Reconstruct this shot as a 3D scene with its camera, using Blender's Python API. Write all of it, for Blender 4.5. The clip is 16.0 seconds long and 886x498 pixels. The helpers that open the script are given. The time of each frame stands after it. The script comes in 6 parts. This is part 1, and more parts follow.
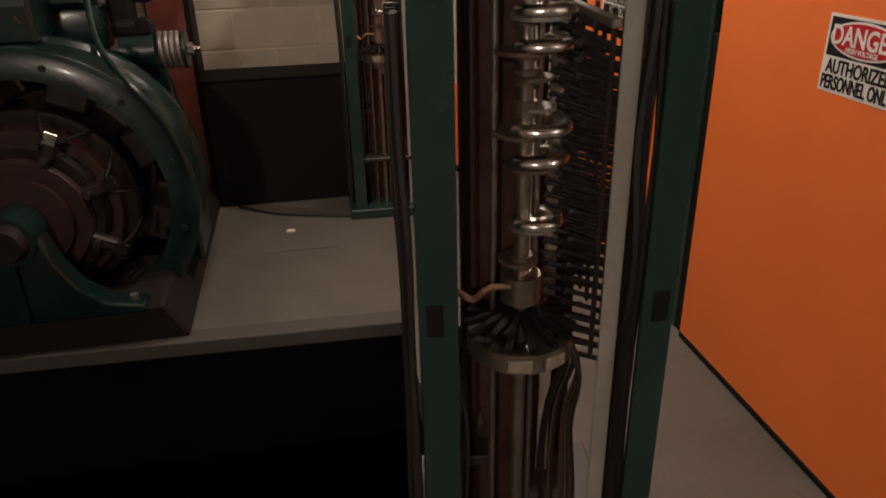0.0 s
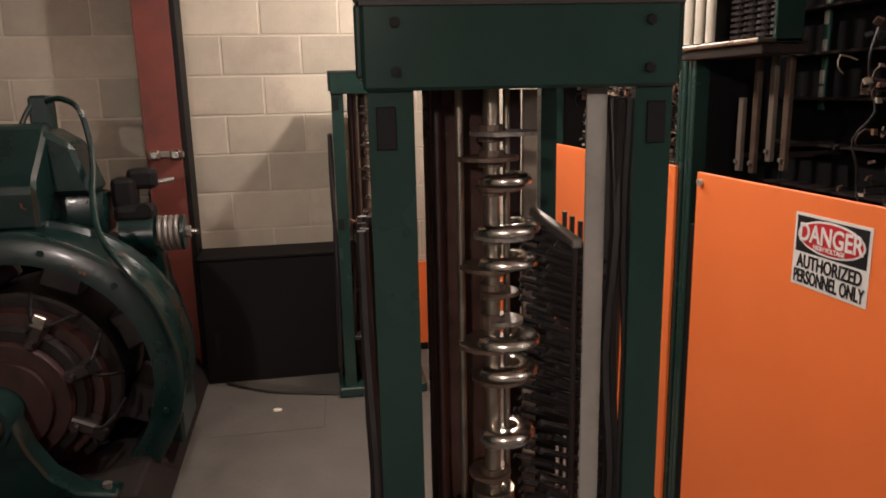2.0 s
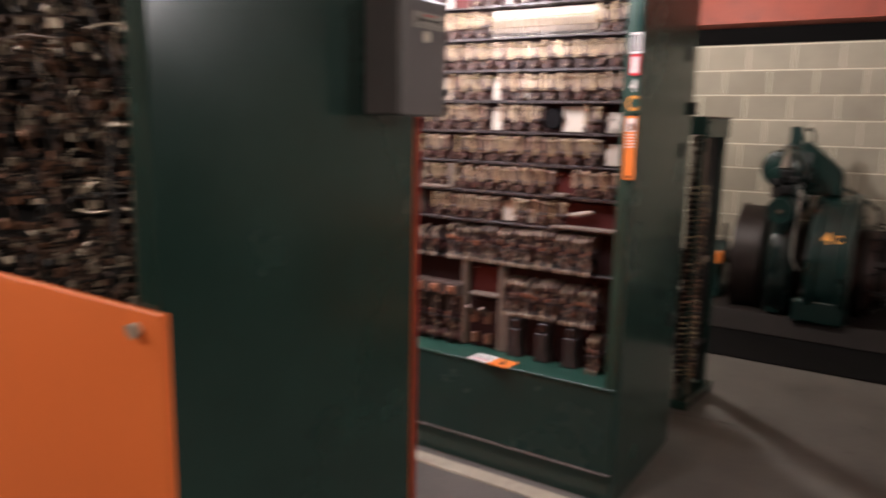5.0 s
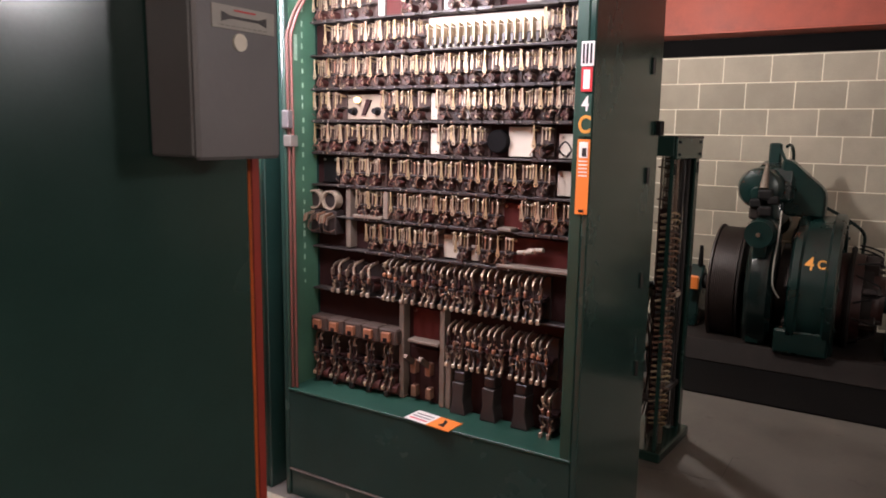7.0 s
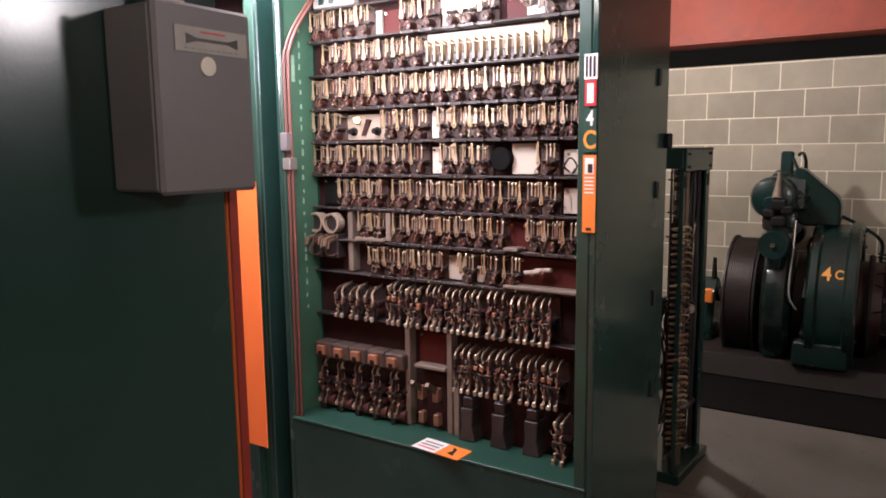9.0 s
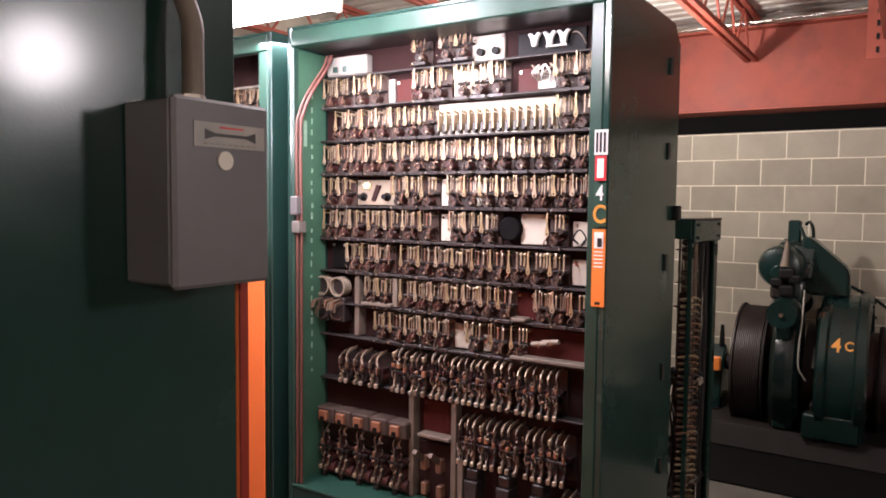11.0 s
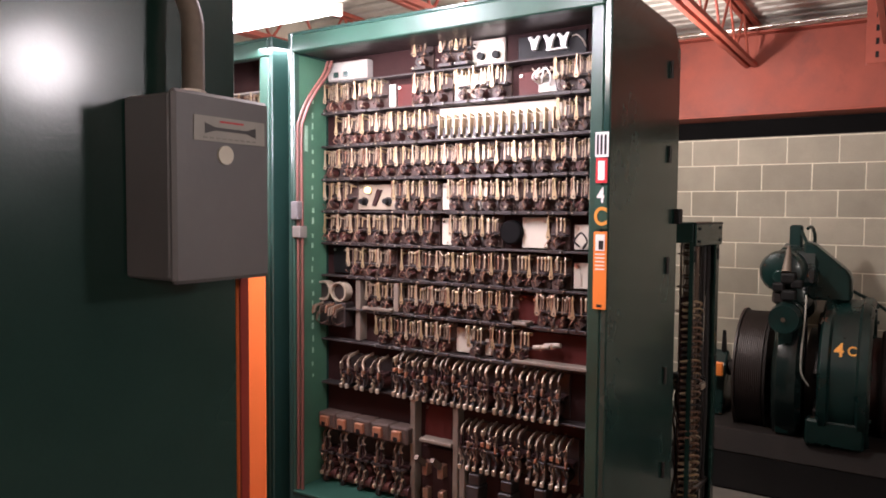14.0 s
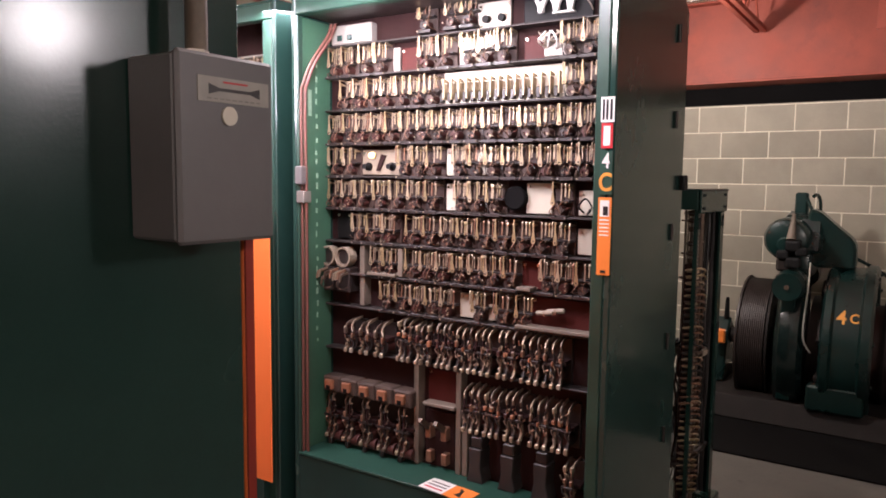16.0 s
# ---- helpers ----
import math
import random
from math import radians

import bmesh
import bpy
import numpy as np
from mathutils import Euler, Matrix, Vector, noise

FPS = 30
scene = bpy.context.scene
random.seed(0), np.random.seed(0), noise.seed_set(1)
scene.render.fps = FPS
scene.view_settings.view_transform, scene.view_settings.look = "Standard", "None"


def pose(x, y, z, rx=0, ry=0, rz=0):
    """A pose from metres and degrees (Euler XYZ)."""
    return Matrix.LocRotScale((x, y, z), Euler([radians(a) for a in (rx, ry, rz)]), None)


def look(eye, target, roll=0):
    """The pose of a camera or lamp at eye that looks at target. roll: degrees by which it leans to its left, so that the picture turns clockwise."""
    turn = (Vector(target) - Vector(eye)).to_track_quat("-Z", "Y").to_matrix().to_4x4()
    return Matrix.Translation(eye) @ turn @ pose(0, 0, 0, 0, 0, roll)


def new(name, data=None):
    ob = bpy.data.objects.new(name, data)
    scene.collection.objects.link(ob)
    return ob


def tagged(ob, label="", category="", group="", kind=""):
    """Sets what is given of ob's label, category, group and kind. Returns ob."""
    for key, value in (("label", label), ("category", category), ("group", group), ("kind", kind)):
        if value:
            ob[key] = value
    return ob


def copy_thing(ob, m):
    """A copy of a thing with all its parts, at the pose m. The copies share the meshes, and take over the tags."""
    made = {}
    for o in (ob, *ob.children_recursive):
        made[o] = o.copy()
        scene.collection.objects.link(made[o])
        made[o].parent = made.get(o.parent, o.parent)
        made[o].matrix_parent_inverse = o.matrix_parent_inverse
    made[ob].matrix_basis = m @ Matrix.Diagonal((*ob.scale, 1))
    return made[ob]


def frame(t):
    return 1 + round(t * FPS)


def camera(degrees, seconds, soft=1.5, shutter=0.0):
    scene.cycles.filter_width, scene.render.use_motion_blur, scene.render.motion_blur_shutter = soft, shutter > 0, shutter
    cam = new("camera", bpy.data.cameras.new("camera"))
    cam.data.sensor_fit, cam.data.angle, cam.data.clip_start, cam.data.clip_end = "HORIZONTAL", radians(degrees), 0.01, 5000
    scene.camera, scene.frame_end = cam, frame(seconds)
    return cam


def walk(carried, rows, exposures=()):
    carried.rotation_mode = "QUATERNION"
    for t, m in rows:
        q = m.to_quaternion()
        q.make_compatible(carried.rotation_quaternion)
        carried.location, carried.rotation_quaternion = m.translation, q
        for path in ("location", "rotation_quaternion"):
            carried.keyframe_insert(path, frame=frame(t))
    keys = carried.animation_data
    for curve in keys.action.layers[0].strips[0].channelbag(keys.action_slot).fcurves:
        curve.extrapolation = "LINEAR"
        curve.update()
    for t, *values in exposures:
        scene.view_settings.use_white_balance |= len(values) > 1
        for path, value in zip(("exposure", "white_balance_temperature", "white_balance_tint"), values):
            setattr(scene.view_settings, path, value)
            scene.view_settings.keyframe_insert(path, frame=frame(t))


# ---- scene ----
cam = camera(62.9, 16.0, soft=1.8, shutter=0.6)
PATH = [
    (0, (0.933, 0.471, 1.409), (1.257, 2.253, 0.561), -1.43),
    (0.5, (0.981, 0.490, 1.420), (1.283, 2.290, 0.603), -2.00),
    (1, (0.976, 0.489, 1.464), (1.292, 2.330, 0.750), -2.82),
    (1.5, (0.979, 0.495, 1.458), (1.328, 2.388, 0.916), -1.77),
    (2, (0.981, 0.480, 1.472), (1.343, 2.403, 1.050), -1.20),
    (2.5, (0.993, 0.501, 1.478), (1.371, 2.413, 1.032), -1.35),
    (3, (1.067, 0.458, 1.486), (1.604, 2.338, 1.066), -2.20),
    (3.5, (1.150, 0.414, 1.505), (1.882, 2.232, 1.108), -2.53),
    (4, (1.283, 0.440, 1.520), (2.324, 2.100, 1.111), -2.40),
    (4.5, (1.407, 0.361, 1.497), (2.780, 1.770, 1.137), 0.02),
    (5, (1.574, 0.366, 1.484), (3.228, 1.433, 1.135), 1.20),
    (5.2, (1.598, 0.339, 1.491), (3.322, 1.296, 1.155), 1.18),
    (7.5, (2.113, 0.462, 1.528), (3.791, 1.504, 1.217), 0.81),
    (8, (2.125, 0.469, 1.532), (3.810, 1.503, 1.233), 0.72),
    (8.5, (2.126, 0.467, 1.535), (3.807, 1.514, 1.255), -0.03),
    (9, (2.117, 0.459, 1.536), (3.790, 1.519, 1.263), -0.66),
    (9.5, (2.125, 0.473, 1.551), (3.798, 1.543, 1.312), -0.96),
    (10, (2.123, 0.470, 1.570), (3.796, 1.551, 1.388), 0.38),
    (12.5, (2.127, 0.485, 1.590), (3.809, 1.562, 1.499), 0.39),
    (13, (2.123, 0.474, 1.588), (3.802, 1.555, 1.494), 0.23),
    (13.5, (2.124, 0.474, 1.587), (3.802, 1.557, 1.484), 0.24),
    (14, (2.127, 0.477, 1.569), (3.806, 1.560, 1.466), 0.41),
    (14.5, (2.127, 0.478, 1.580), (3.804, 1.558, 1.445), 0.57),
    (15, (2.127, 0.479, 1.567), (3.800, 1.563, 1.404), 0.65),
    (15.5, (2.126, 0.477, 1.565), (3.795, 1.564, 1.380), 0.66),
    (16, (2.125, 0.476, 1.564), (3.793, 1.564, 1.370), 0.63),
]
EXPOSURES = [(0, -0.12, 6400, 19), (0.6, -0.12, 6400, 19), (1.2, 0.05, 6250, 18), (2.0, 0.45, 5950, 20), (3.5, 0.51, 5900, 20), (4.5, 0.20, 5950, 19), (5.2, 0.15, 5950, 18), (7.3, 0.20, 5850, 20), (9.5, 0.26, 5850, 21), (12.0, 0.16, 5850, 21), (16, 0.16, 5900, 22)]
walk(cam, [(t, look(eye, target, roll)) for t, eye, target, roll in PATH], EXPOSURES)

# ---- light ----
world = bpy.data.worlds.new("world")
scene.world = world
world.use_nodes = True
world.node_tree.nodes["Background"].inputs[0].default_value = (0.010, 0.008, 0.007, 1)
world.node_tree.nodes["Background"].inputs[1].default_value = 1.0


def lamp(name, at, to, watts, size, colour, size_y=0.0, kind="AREA"):
    data = bpy.data.lights.new(name, kind)
    data.energy, data.color = watts, colour
    if kind == "AREA":
        data.shape, data.size = ("RECTANGLE", size) if size_y else ("DISK", size)
        if size_y:
            data.size_y = size_y
    else:
        data.shadow_soft_size = size
    ob = new(name, data)
    ob.matrix_world = look(at, to)
    return ob


WARM, PLAIN_W, COOL = (1.0, 0.865, 0.69), (1.0, 0.90, 0.74), (1.0, 0.90, 0.88)
lamp("tube_light_aisle", (3.85, 2.60, 2.175), (3.95, 2.60, 1.0), 27, 0.10, COOL, 1.1)
lamp("bulb_light_front", (3.60, 1.42, 2.24), (3.6, 1.42, 0), 23, 0.05, COOL, kind="POINT")
# added fill for the top relay rows, without a tube of its own
lamp("tube_light_front", (3.72, 2.02, 2.22), (4.36, 2.05, 2.16), 30, 0.10, COOL, 0.8)
lamp("bulb_light_north", (1.80, 3.60, 2.42), (1.8, 3.6, 0), 68, 0.05, WARM, kind="POINT")
# added fill, out of view, to brighten the orange boards
lamp("reflector_light_west", (0.70, 2.45, 2.72), (2.15, 2.20, 0.75), 22, 0.20, WARM)
# two added fills out of view, for the cabinet sides and east wall
lamp("bulb_light_south_west", (-0.60, -3.00, 2.52), (-0.6, -3.0, 0), 175, 0.08, WARM, kind="POINT")
lamp("bulb_light_east", (6.35, 2.00, 2.26), (6.35, 2.0, 0), 86, 0.06, PLAIN_W, kind="POINT")


# ---- materials ----
def material(name, colour, rough=0.5, metal=0.0, vary=0.25, scale=6.0, fine=90.0, bump=0.15, emit=None, spec=0.5, dirt=None, coat=0.0, chips=None, each=0.0):
    m = bpy.data.materials.new(name)
    m.use_nodes = True
    nt = m.node_tree
    b = nt.nodes["Principled BSDF"]
    b.inputs["Metallic"].default_value = metal
    b.inputs["Specular IOR Level"].default_value = spec
    b.inputs["Coat Weight"].default_value = coat
    b.inputs["Coat Roughness"].default_value = 0.12
    tc = nt.nodes.new("ShaderNodeTexCoord")
    obj = nt.nodes.new("ShaderNodeObjectInfo")
    shift = nt.nodes.new("ShaderNodeVectorMath")
    shift.operation = "MULTIPLY_ADD"
    shift.inputs[1].default_value = (37, 53, 71)
    nt.links.new(obj.outputs["Random"], shift.inputs[0])
    nt.links.new(tc.outputs["Object"], shift.inputs[2])

    def noise_of(s, detail=4.0, roughness=0.6):
        n = nt.nodes.new("ShaderNodeTexNoise")
        n.inputs["Scale"].default_value, n.inputs["Detail"].default_value, n.inputs["Roughness"].default_value = s, detail, roughness
        nt.links.new(shift.outputs[0], n.inputs["Vector"])
        return n

    big, small = noise_of(scale), noise_of(fine, 3.0)
    mix = nt.nodes.new("ShaderNodeMix")
    mix.data_type = "RGBA"
    dark = tuple(c * (1 - vary) for c in colour)
    light = tuple(min(1, c * (1 + vary)) for c in colour)
    mix.inputs[6].default_value, mix.inputs[7].default_value = (*dark, 1), (*light, 1)
    add = nt.nodes.new("ShaderNodeMath")
    add.operation = "MULTIPLY_ADD"
    add.inputs[1].default_value = 0.35
    sub = nt.nodes.new("ShaderNodeMath")
    sub.operation = "MULTIPLY_ADD"
    sub.inputs[1].default_value, sub.inputs[2].default_value = 1.6, -0.48
    nt.links.new(big.outputs[0], sub.inputs[0])
    nt.links.new(small.outputs[0], add.inputs[0])
    nt.links.new(sub.outputs[0], add.inputs[2])
    add.use_clamp = True
    nt.links.new(add.outputs[0], mix.inputs[0])
    last = mix.outputs[2]
    if dirt:
        blot = noise_of(scale * 0.45, 6.0, 0.7)
        ramp = nt.nodes.new("ShaderNodeValToRGB")
        ramp.color_ramp.elements[0].position, ramp.color_ramp.elements[1].position = 0.52, 0.72
        nt.links.new(blot.outputs[0], ramp.inputs[0])
        mix2 = nt.nodes.new("ShaderNodeMix")
        mix2.data_type = "RGBA"
        mix2.inputs[7].default_value = (*dirt, 1)
        nt.links.new(ramp.outputs[0], mix2.inputs[0])
        nt.links.new(last, mix2.inputs[6])
        last = mix2.outputs[2]
    if chips:
        spot = noise_of(chips[3], 5.0, 0.65)
        cut = nt.nodes.new("ShaderNodeValToRGB")
        cut.color_ramp.elements[0].position, cut.color_ramp.elements[1].position = chips[4], chips[4] + 0.03
        nt.links.new(spot.outputs[0], cut.inputs[0])
        mix3 = nt.nodes.new("ShaderNodeMix")
        mix3.data_type = "RGBA"
        mix3.inputs[7].default_value = (*chips[:3], 1)
        nt.links.new(cut.outputs[0], mix3.inputs[0])
        nt.links.new(last, mix3.inputs[6])
        last = mix3.outputs[2]
    if each:
        tone = nt.nodes.new("ShaderNodeHueSaturation")
        span = nt.nodes.new("ShaderNodeMath")
        span.operation = "MULTIPLY_ADD"
        span.inputs[1].default_value, span.inputs[2].default_value = 2 * each, 1 - each
        nt.links.new(obj.outputs["Random"], span.inputs[0])
        nt.links.new(span.outputs[0], tone.inputs["Value"])
        nt.links.new(last, tone.inputs["Color"])
        last = tone.outputs[0]
    nt.links.new(last, b.inputs["Base Color"])
    rr = nt.nodes.new("ShaderNodeMath")
    rr.operation = "MULTIPLY_ADD"
    rr.inputs[1].default_value, rr.inputs[2].default_value = 0.30, rough - 0.15
    rr.use_clamp = True
    nt.links.new(big.outputs[0], rr.inputs[0])
    nt.links.new(rr.outputs[0], b.inputs["Roughness"])
    if bump:
        bp = nt.nodes.new("ShaderNodeBump")
        bp.inputs["Strength"].default_value, bp.inputs["Distance"].default_value = bump, 0.004
        nt.links.new(small.outputs[0], bp.inputs["Height"])
        nt.links.new(bp.outputs[0], b.inputs["Normal"])
    if emit:
        b.inputs["Emission Color"].default_value = (*emit[:3], 1)
        b.inputs["Emission Strength"].default_value = emit[3]
    return m


GREEN = material("green_enamel", (0.0145, 0.040, 0.032), 0.235, vary=0.25, scale=3, fine=150, bump=0.04, coat=0.42, spec=0.38, chips=(0.035, 0.075, 0.058, 16.0, 0.785))
GREEN_P = material("green_frame_paint", (0.0155, 0.049, 0.0335), 0.40, vary=0.3, scale=5, bump=0.1, chips=(0.09, 0.10, 0.075, 14.0, 0.72))
GREEN_IN = material("green_enamel_faded", (0.019, 0.064, 0.044), 0.42, vary=0.3, scale=5, bump=0.12)
GREEN_L = material("pale_green_lining", (0.040, 0.105, 0.062), 0.5, vary=0.3, scale=5, bump=0.12)
STENCIL = material("pale_green_stencil", (0.24, 0.36, 0.26), 0.6, vary=0.3, scale=40, bump=0.0)
GREEN_M = material("green_machine_paint", (0.0042, 0.020, 0.0175), 0.30, vary=0.4, scale=5, fine=60, bump=0.2, dirt=(0.010, 0.0095, 0.008), coat=0.2, chips=(0.22, 0.055, 0.02, 9.0, 0.665))
ORANGE = material("orange_board", (0.95, 0.207, 0.042), 0.52, vary=0.10, scale=2.2, fine=260, bump=0.12, chips=(0.75, 0.22, 0.06, 40.0, 0.72))
# edge of an orange board; its shade is put into this dark red
EDGE = material("dark_red_edge", (0.26, 0.022, 0.008), 0.6, vary=0.2, scale=8, bump=0.1)
CAM = material("oily_cam_steel", (0.30, 0.255, 0.205), 0.36, 0.9, vary=0.35, scale=22, bump=0.1)
# darker copy of RED; the column's shade is put into its colour
RED_D = material("dull_red_column", (0.17, 0.040, 0.026), 0.6, vary=0.3, scale=5, bump=0.2, dirt=(0.08, 0.025, 0.018))
RED = material("red_primer_steel", (0.33, 0.070, 0.040), 0.6, vary=0.22, scale=5, bump=0.2, dirt=(0.20, 0.05, 0.035))
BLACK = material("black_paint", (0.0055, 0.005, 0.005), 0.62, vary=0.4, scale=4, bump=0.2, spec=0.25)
BLOCK_N = material("tan_block", (0.46, 0.412, 0.322), 0.85, vary=0.20, scale=3.2, fine=120, bump=0.28, dirt=(0.36, 0.31, 0.245), each=0.20)
BLOCK_E = material("grey_block", (0.385, 0.350, 0.275), 0.88, vary=0.20, scale=3.0, fine=130, bump=0.8, dirt=(0.36, 0.325, 0.25), each=0.13)
MORTAR = material("mortar", (0.82, 0.77, 0.63), 0.9, vary=0.15, bump=0.5)
MORTAR_N = material("mortar_tan", (0.56, 0.505, 0.40), 0.9, vary=0.15, bump=0.5)
FLOOR = material("concrete_floor", (0.104, 0.095, 0.081), 0.62, vary=0.38, scale=3.0, fine=70, bump=0.3, chips=(0.075, 0.066, 0.055, 13.0, 0.655), dirt=(0.115, 0.106, 0.093))
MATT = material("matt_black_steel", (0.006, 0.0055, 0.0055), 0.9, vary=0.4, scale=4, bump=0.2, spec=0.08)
STRIPE = material("worn_cream_paint", (0.40, 0.36, 0.27), 0.6, vary=0.25, scale=7, bump=0.2, dirt=(0.22, 0.19, 0.15))
CURB = material("concrete_curb", (0.075, 0.070, 0.062), 0.75, vary=0.2, scale=4, bump=0.3)
PLAIN = material("painted_wall", (0.125, 0.112, 0.095), 0.85, vary=0.12, scale=2, bump=0.3)
DECK = material("galvanised_deck", (0.62, 0.59, 0.52), 0.55, vary=0.2, scale=5, bump=0.1, dirt=(0.40, 0.37, 0.32))
GREY = material("grey_enamel", (0.135, 0.123, 0.120), 0.42, vary=0.12, scale=8, bump=0.08)
GREY_P = material("pale_grey_bar", (0.34, 0.315, 0.275), 0.55, 0.2, vary=0.2, scale=12, bump=0.1)
STEEL = material("machined_steel", (0.46, 0.42, 0.36), 0.30, 1.0, vary=0.3, scale=14, bump=0.1)
BRIGHT = material("polished_steel", (0.82, 0.78, 0.70), 0.24, 1.0, vary=0.1, scale=20, bump=0.0)
DULL = material("dull_grey_metal", (0.25, 0.225, 0.20), 0.5, 0.6, vary=0.25, scale=12, bump=0.1)
OLDB = material("tarnished_brown_metal", (0.125, 0.085, 0.060), 0.50, 0.4, vary=0.4, scale=25, bump=0.1)
BASE_R = material("brown_relay_base", (0.050, 0.027, 0.020), 0.6, vary=0.4, scale=20, bump=0.1)
RAIL = material("dark_grey_rail", (0.036, 0.029, 0.026), 0.55, 0.3, vary=0.3, scale=15, bump=0.1)
COPPER = material("copper_contact", (0.26, 0.140, 0.088), 0.46, 0.5, vary=0.35, scale=30, bump=0.05)
BRASS = material("brass_contact", (0.36, 0.265, 0.145), 0.44, 0.5, vary=0.3, scale=30, bump=0.05)
PALE = material("tinned_contact", (0.38, 0.295, 0.195), 0.46, 0.45, vary=0.3, scale=30, bump=0.05)
DARK = material("dark_moulding", (0.026, 0.019, 0.017), 0.42, vary=0.4, scale=20, bump=0.1)
BROWN = material("brown_slate_panel", (0.024, 0.0095, 0.0085), 0.78, vary=0.35, scale=7, bump=0.15, spec=0.16)
OXBLOOD = material("oxblood_panel", (0.060, 0.009, 0.0065), 0.62, vary=0.25, scale=7, bump=0.1, spec=0.25)
WHITE = material("white_panel", (0.49, 0.445, 0.355), 0.45, vary=0.08, scale=9, bump=0.08)
CREAM = material("cream_ceramic", (0.72, 0.66, 0.54), 0.5, vary=0.12, scale=14, bump=0.15)
TAN = material("taupe_arc_chute", (0.055, 0.034, 0.024), 0.75, vary=0.25, scale=14, bump=0.25)
WIRE_P = material("pale_wire", (0.30, 0.245, 0.185), 0.6, vary=0.35, scale=18, bump=0.1)
LUG = material("pale_worn_lug", (0.42, 0.35, 0.265), 0.38, 0.35, vary=0.4, scale=25, bump=0.1)
WIRE_B = material("brown_wire", (0.115, 0.068, 0.047), 0.6, vary=0.4, scale=18, bump=0.1)
BAR = material("drab_mounting_bar", (0.175, 0.138, 0.105), 0.6, 0.2, vary=0.3, scale=14, bump=0.15)
WIRE_R = material("red_wire", (0.125, 0.046, 0.034), 0.5, vary=0.3, scale=18, bump=0.05)
WIRE_K = material("black_wire", (0.02, 0.017, 0.016), 0.5, vary=0.3, scale=18, bump=0.05)
NICKEL = material("dull_nickel_spring", (0.29, 0.215, 0.15), 0.44, 0.5, vary=0.35, scale=30, bump=0.05)
FACE_O = material("orange_brown_fibre", (0.26, 0.105, 0.05), 0.6, vary=0.3, scale=22, bump=0.15)
REEL = material("tan_coil_cup", (0.27, 0.215, 0.155), 0.6, vary=0.25, scale=16, bump=0.2)
MAROON = material("maroon_varnished_coil", (0.060, 0.018, 0.014), 0.5, vary=0.4, scale=18, bump=0.15)
GLOSS = material("glossy_black_green", (0.006, 0.013, 0.012), 0.20, vary=0.4, scale=7, bump=0.1, coat=0.5)
COLUMN = material("glossy_maroon_column", (0.060, 0.028, 0.020), 0.30, 0.2, vary=0.4, scale=10, bump=0.1)
COMMUT = material("red_brown_winding", (0.032, 0.011, 0.008), 0.5, vary=0.4, scale=12, bump=0.2)
BASE_M = material("grimy_bedplate", (0.019, 0.0155, 0.014), 0.6, vary=0.35, scale=6, bump=0.3, spec=0.15)
RUBBER = material("dark_rope_groove", (0.030, 0.021, 0.018), 0.5, 0.3, vary=0.4, scale=9, bump=0.2)
SIGN_W = material("sign_white", (0.80, 0.78, 0.73), 0.4, vary=0.05, bump=0.0)
SIGN_K = material("sign_black", (0.015, 0.015, 0.016), 0.4, vary=0.1, bump=0.0)
SIGN_R = material("sign_red", (0.55, 0.025, 0.03), 0.4, vary=0.1, bump=0.0)
SIGN_O = material("sign_orange", (0.85, 0.24, 0.04), 0.4, vary=0.1, bump=0.0)
YELLOW = material("yellow_stencil", (0.78, 0.34, 0.05), 0.5, vary=0.2, bump=0.0)
WOOD = material("orange_stained_wood", (0.42, 0.16, 0.05), 0.5, vary=0.25, scale=5, bump=0.1)
PAPER = material("paper", (0.78, 0.76, 0.70), 0.7, vary=0.06, bump=0.0)
BAG = material("brown_sacking", (0.30, 0.20, 0.12), 0.85, vary=0.3, scale=8, bump=0.5)
GLOW = material("lit_tube", (0.9, 0.9, 0.88), 0.4, emit=(1.0, 0.95, 0.88, 14.0), bump=0.0)
GLOW_W = material("lit_bulb", (0.9, 0.88, 0.8), 0.4, emit=(1.0, 0.86, 0.66, 60.0), bump=0.0)
GLOW_G = material("lit_globe", (0.9, 0.88, 0.82), 0.4, emit=(1.0, 0.92, 0.80, 54.0), bump=0.0)
PILOT = material("pilot_lamp_amber", (0.9, 0.55, 0.2), 0.3, emit=(1.0, 0.62, 0.25, 5.0), bump=0.0)


# ---- shapes ----
def link(name, bm, mat, parent=None, label="", smooth=False):
    me = bpy.data.meshes.new(name)
    bm.normal_update()
    bm.to_mesh(me)
    bm.free()
    for m in mat if isinstance(mat, (list, tuple)) else [mat]:
        me.materials.append(m)
    if smooth:
        for p in me.polygons:
            p.use_smooth = True
        me.set_sharp_from_angle(angle=radians(38))
    ob = new(name, me)
    if parent:
        ob.parent = parent
    if label:
        ob["label"] = label
    return ob


def part(name, bm, mat, parent, label="", smooth=False):
    return link(name, bm, mat, parent, label, smooth)


def again(ob, at=(0, 0, 0), parent=None):
    """Another part on the same mesh."""
    o = new(ob.name.split(".")[0], ob.data)
    o.parent = parent or ob.parent
    o.location = at
    if "label" in ob:
        o["label"] = ob["label"]
    return o


def thing(name, at, label, category, group="", turn=0.0, kind=""):
    ob = new(name)
    ob.empty_display_size = 0.05
    ob.matrix_basis = pose(*at, 0, 0, turn)
    return tagged(ob, label, category, group, kind)


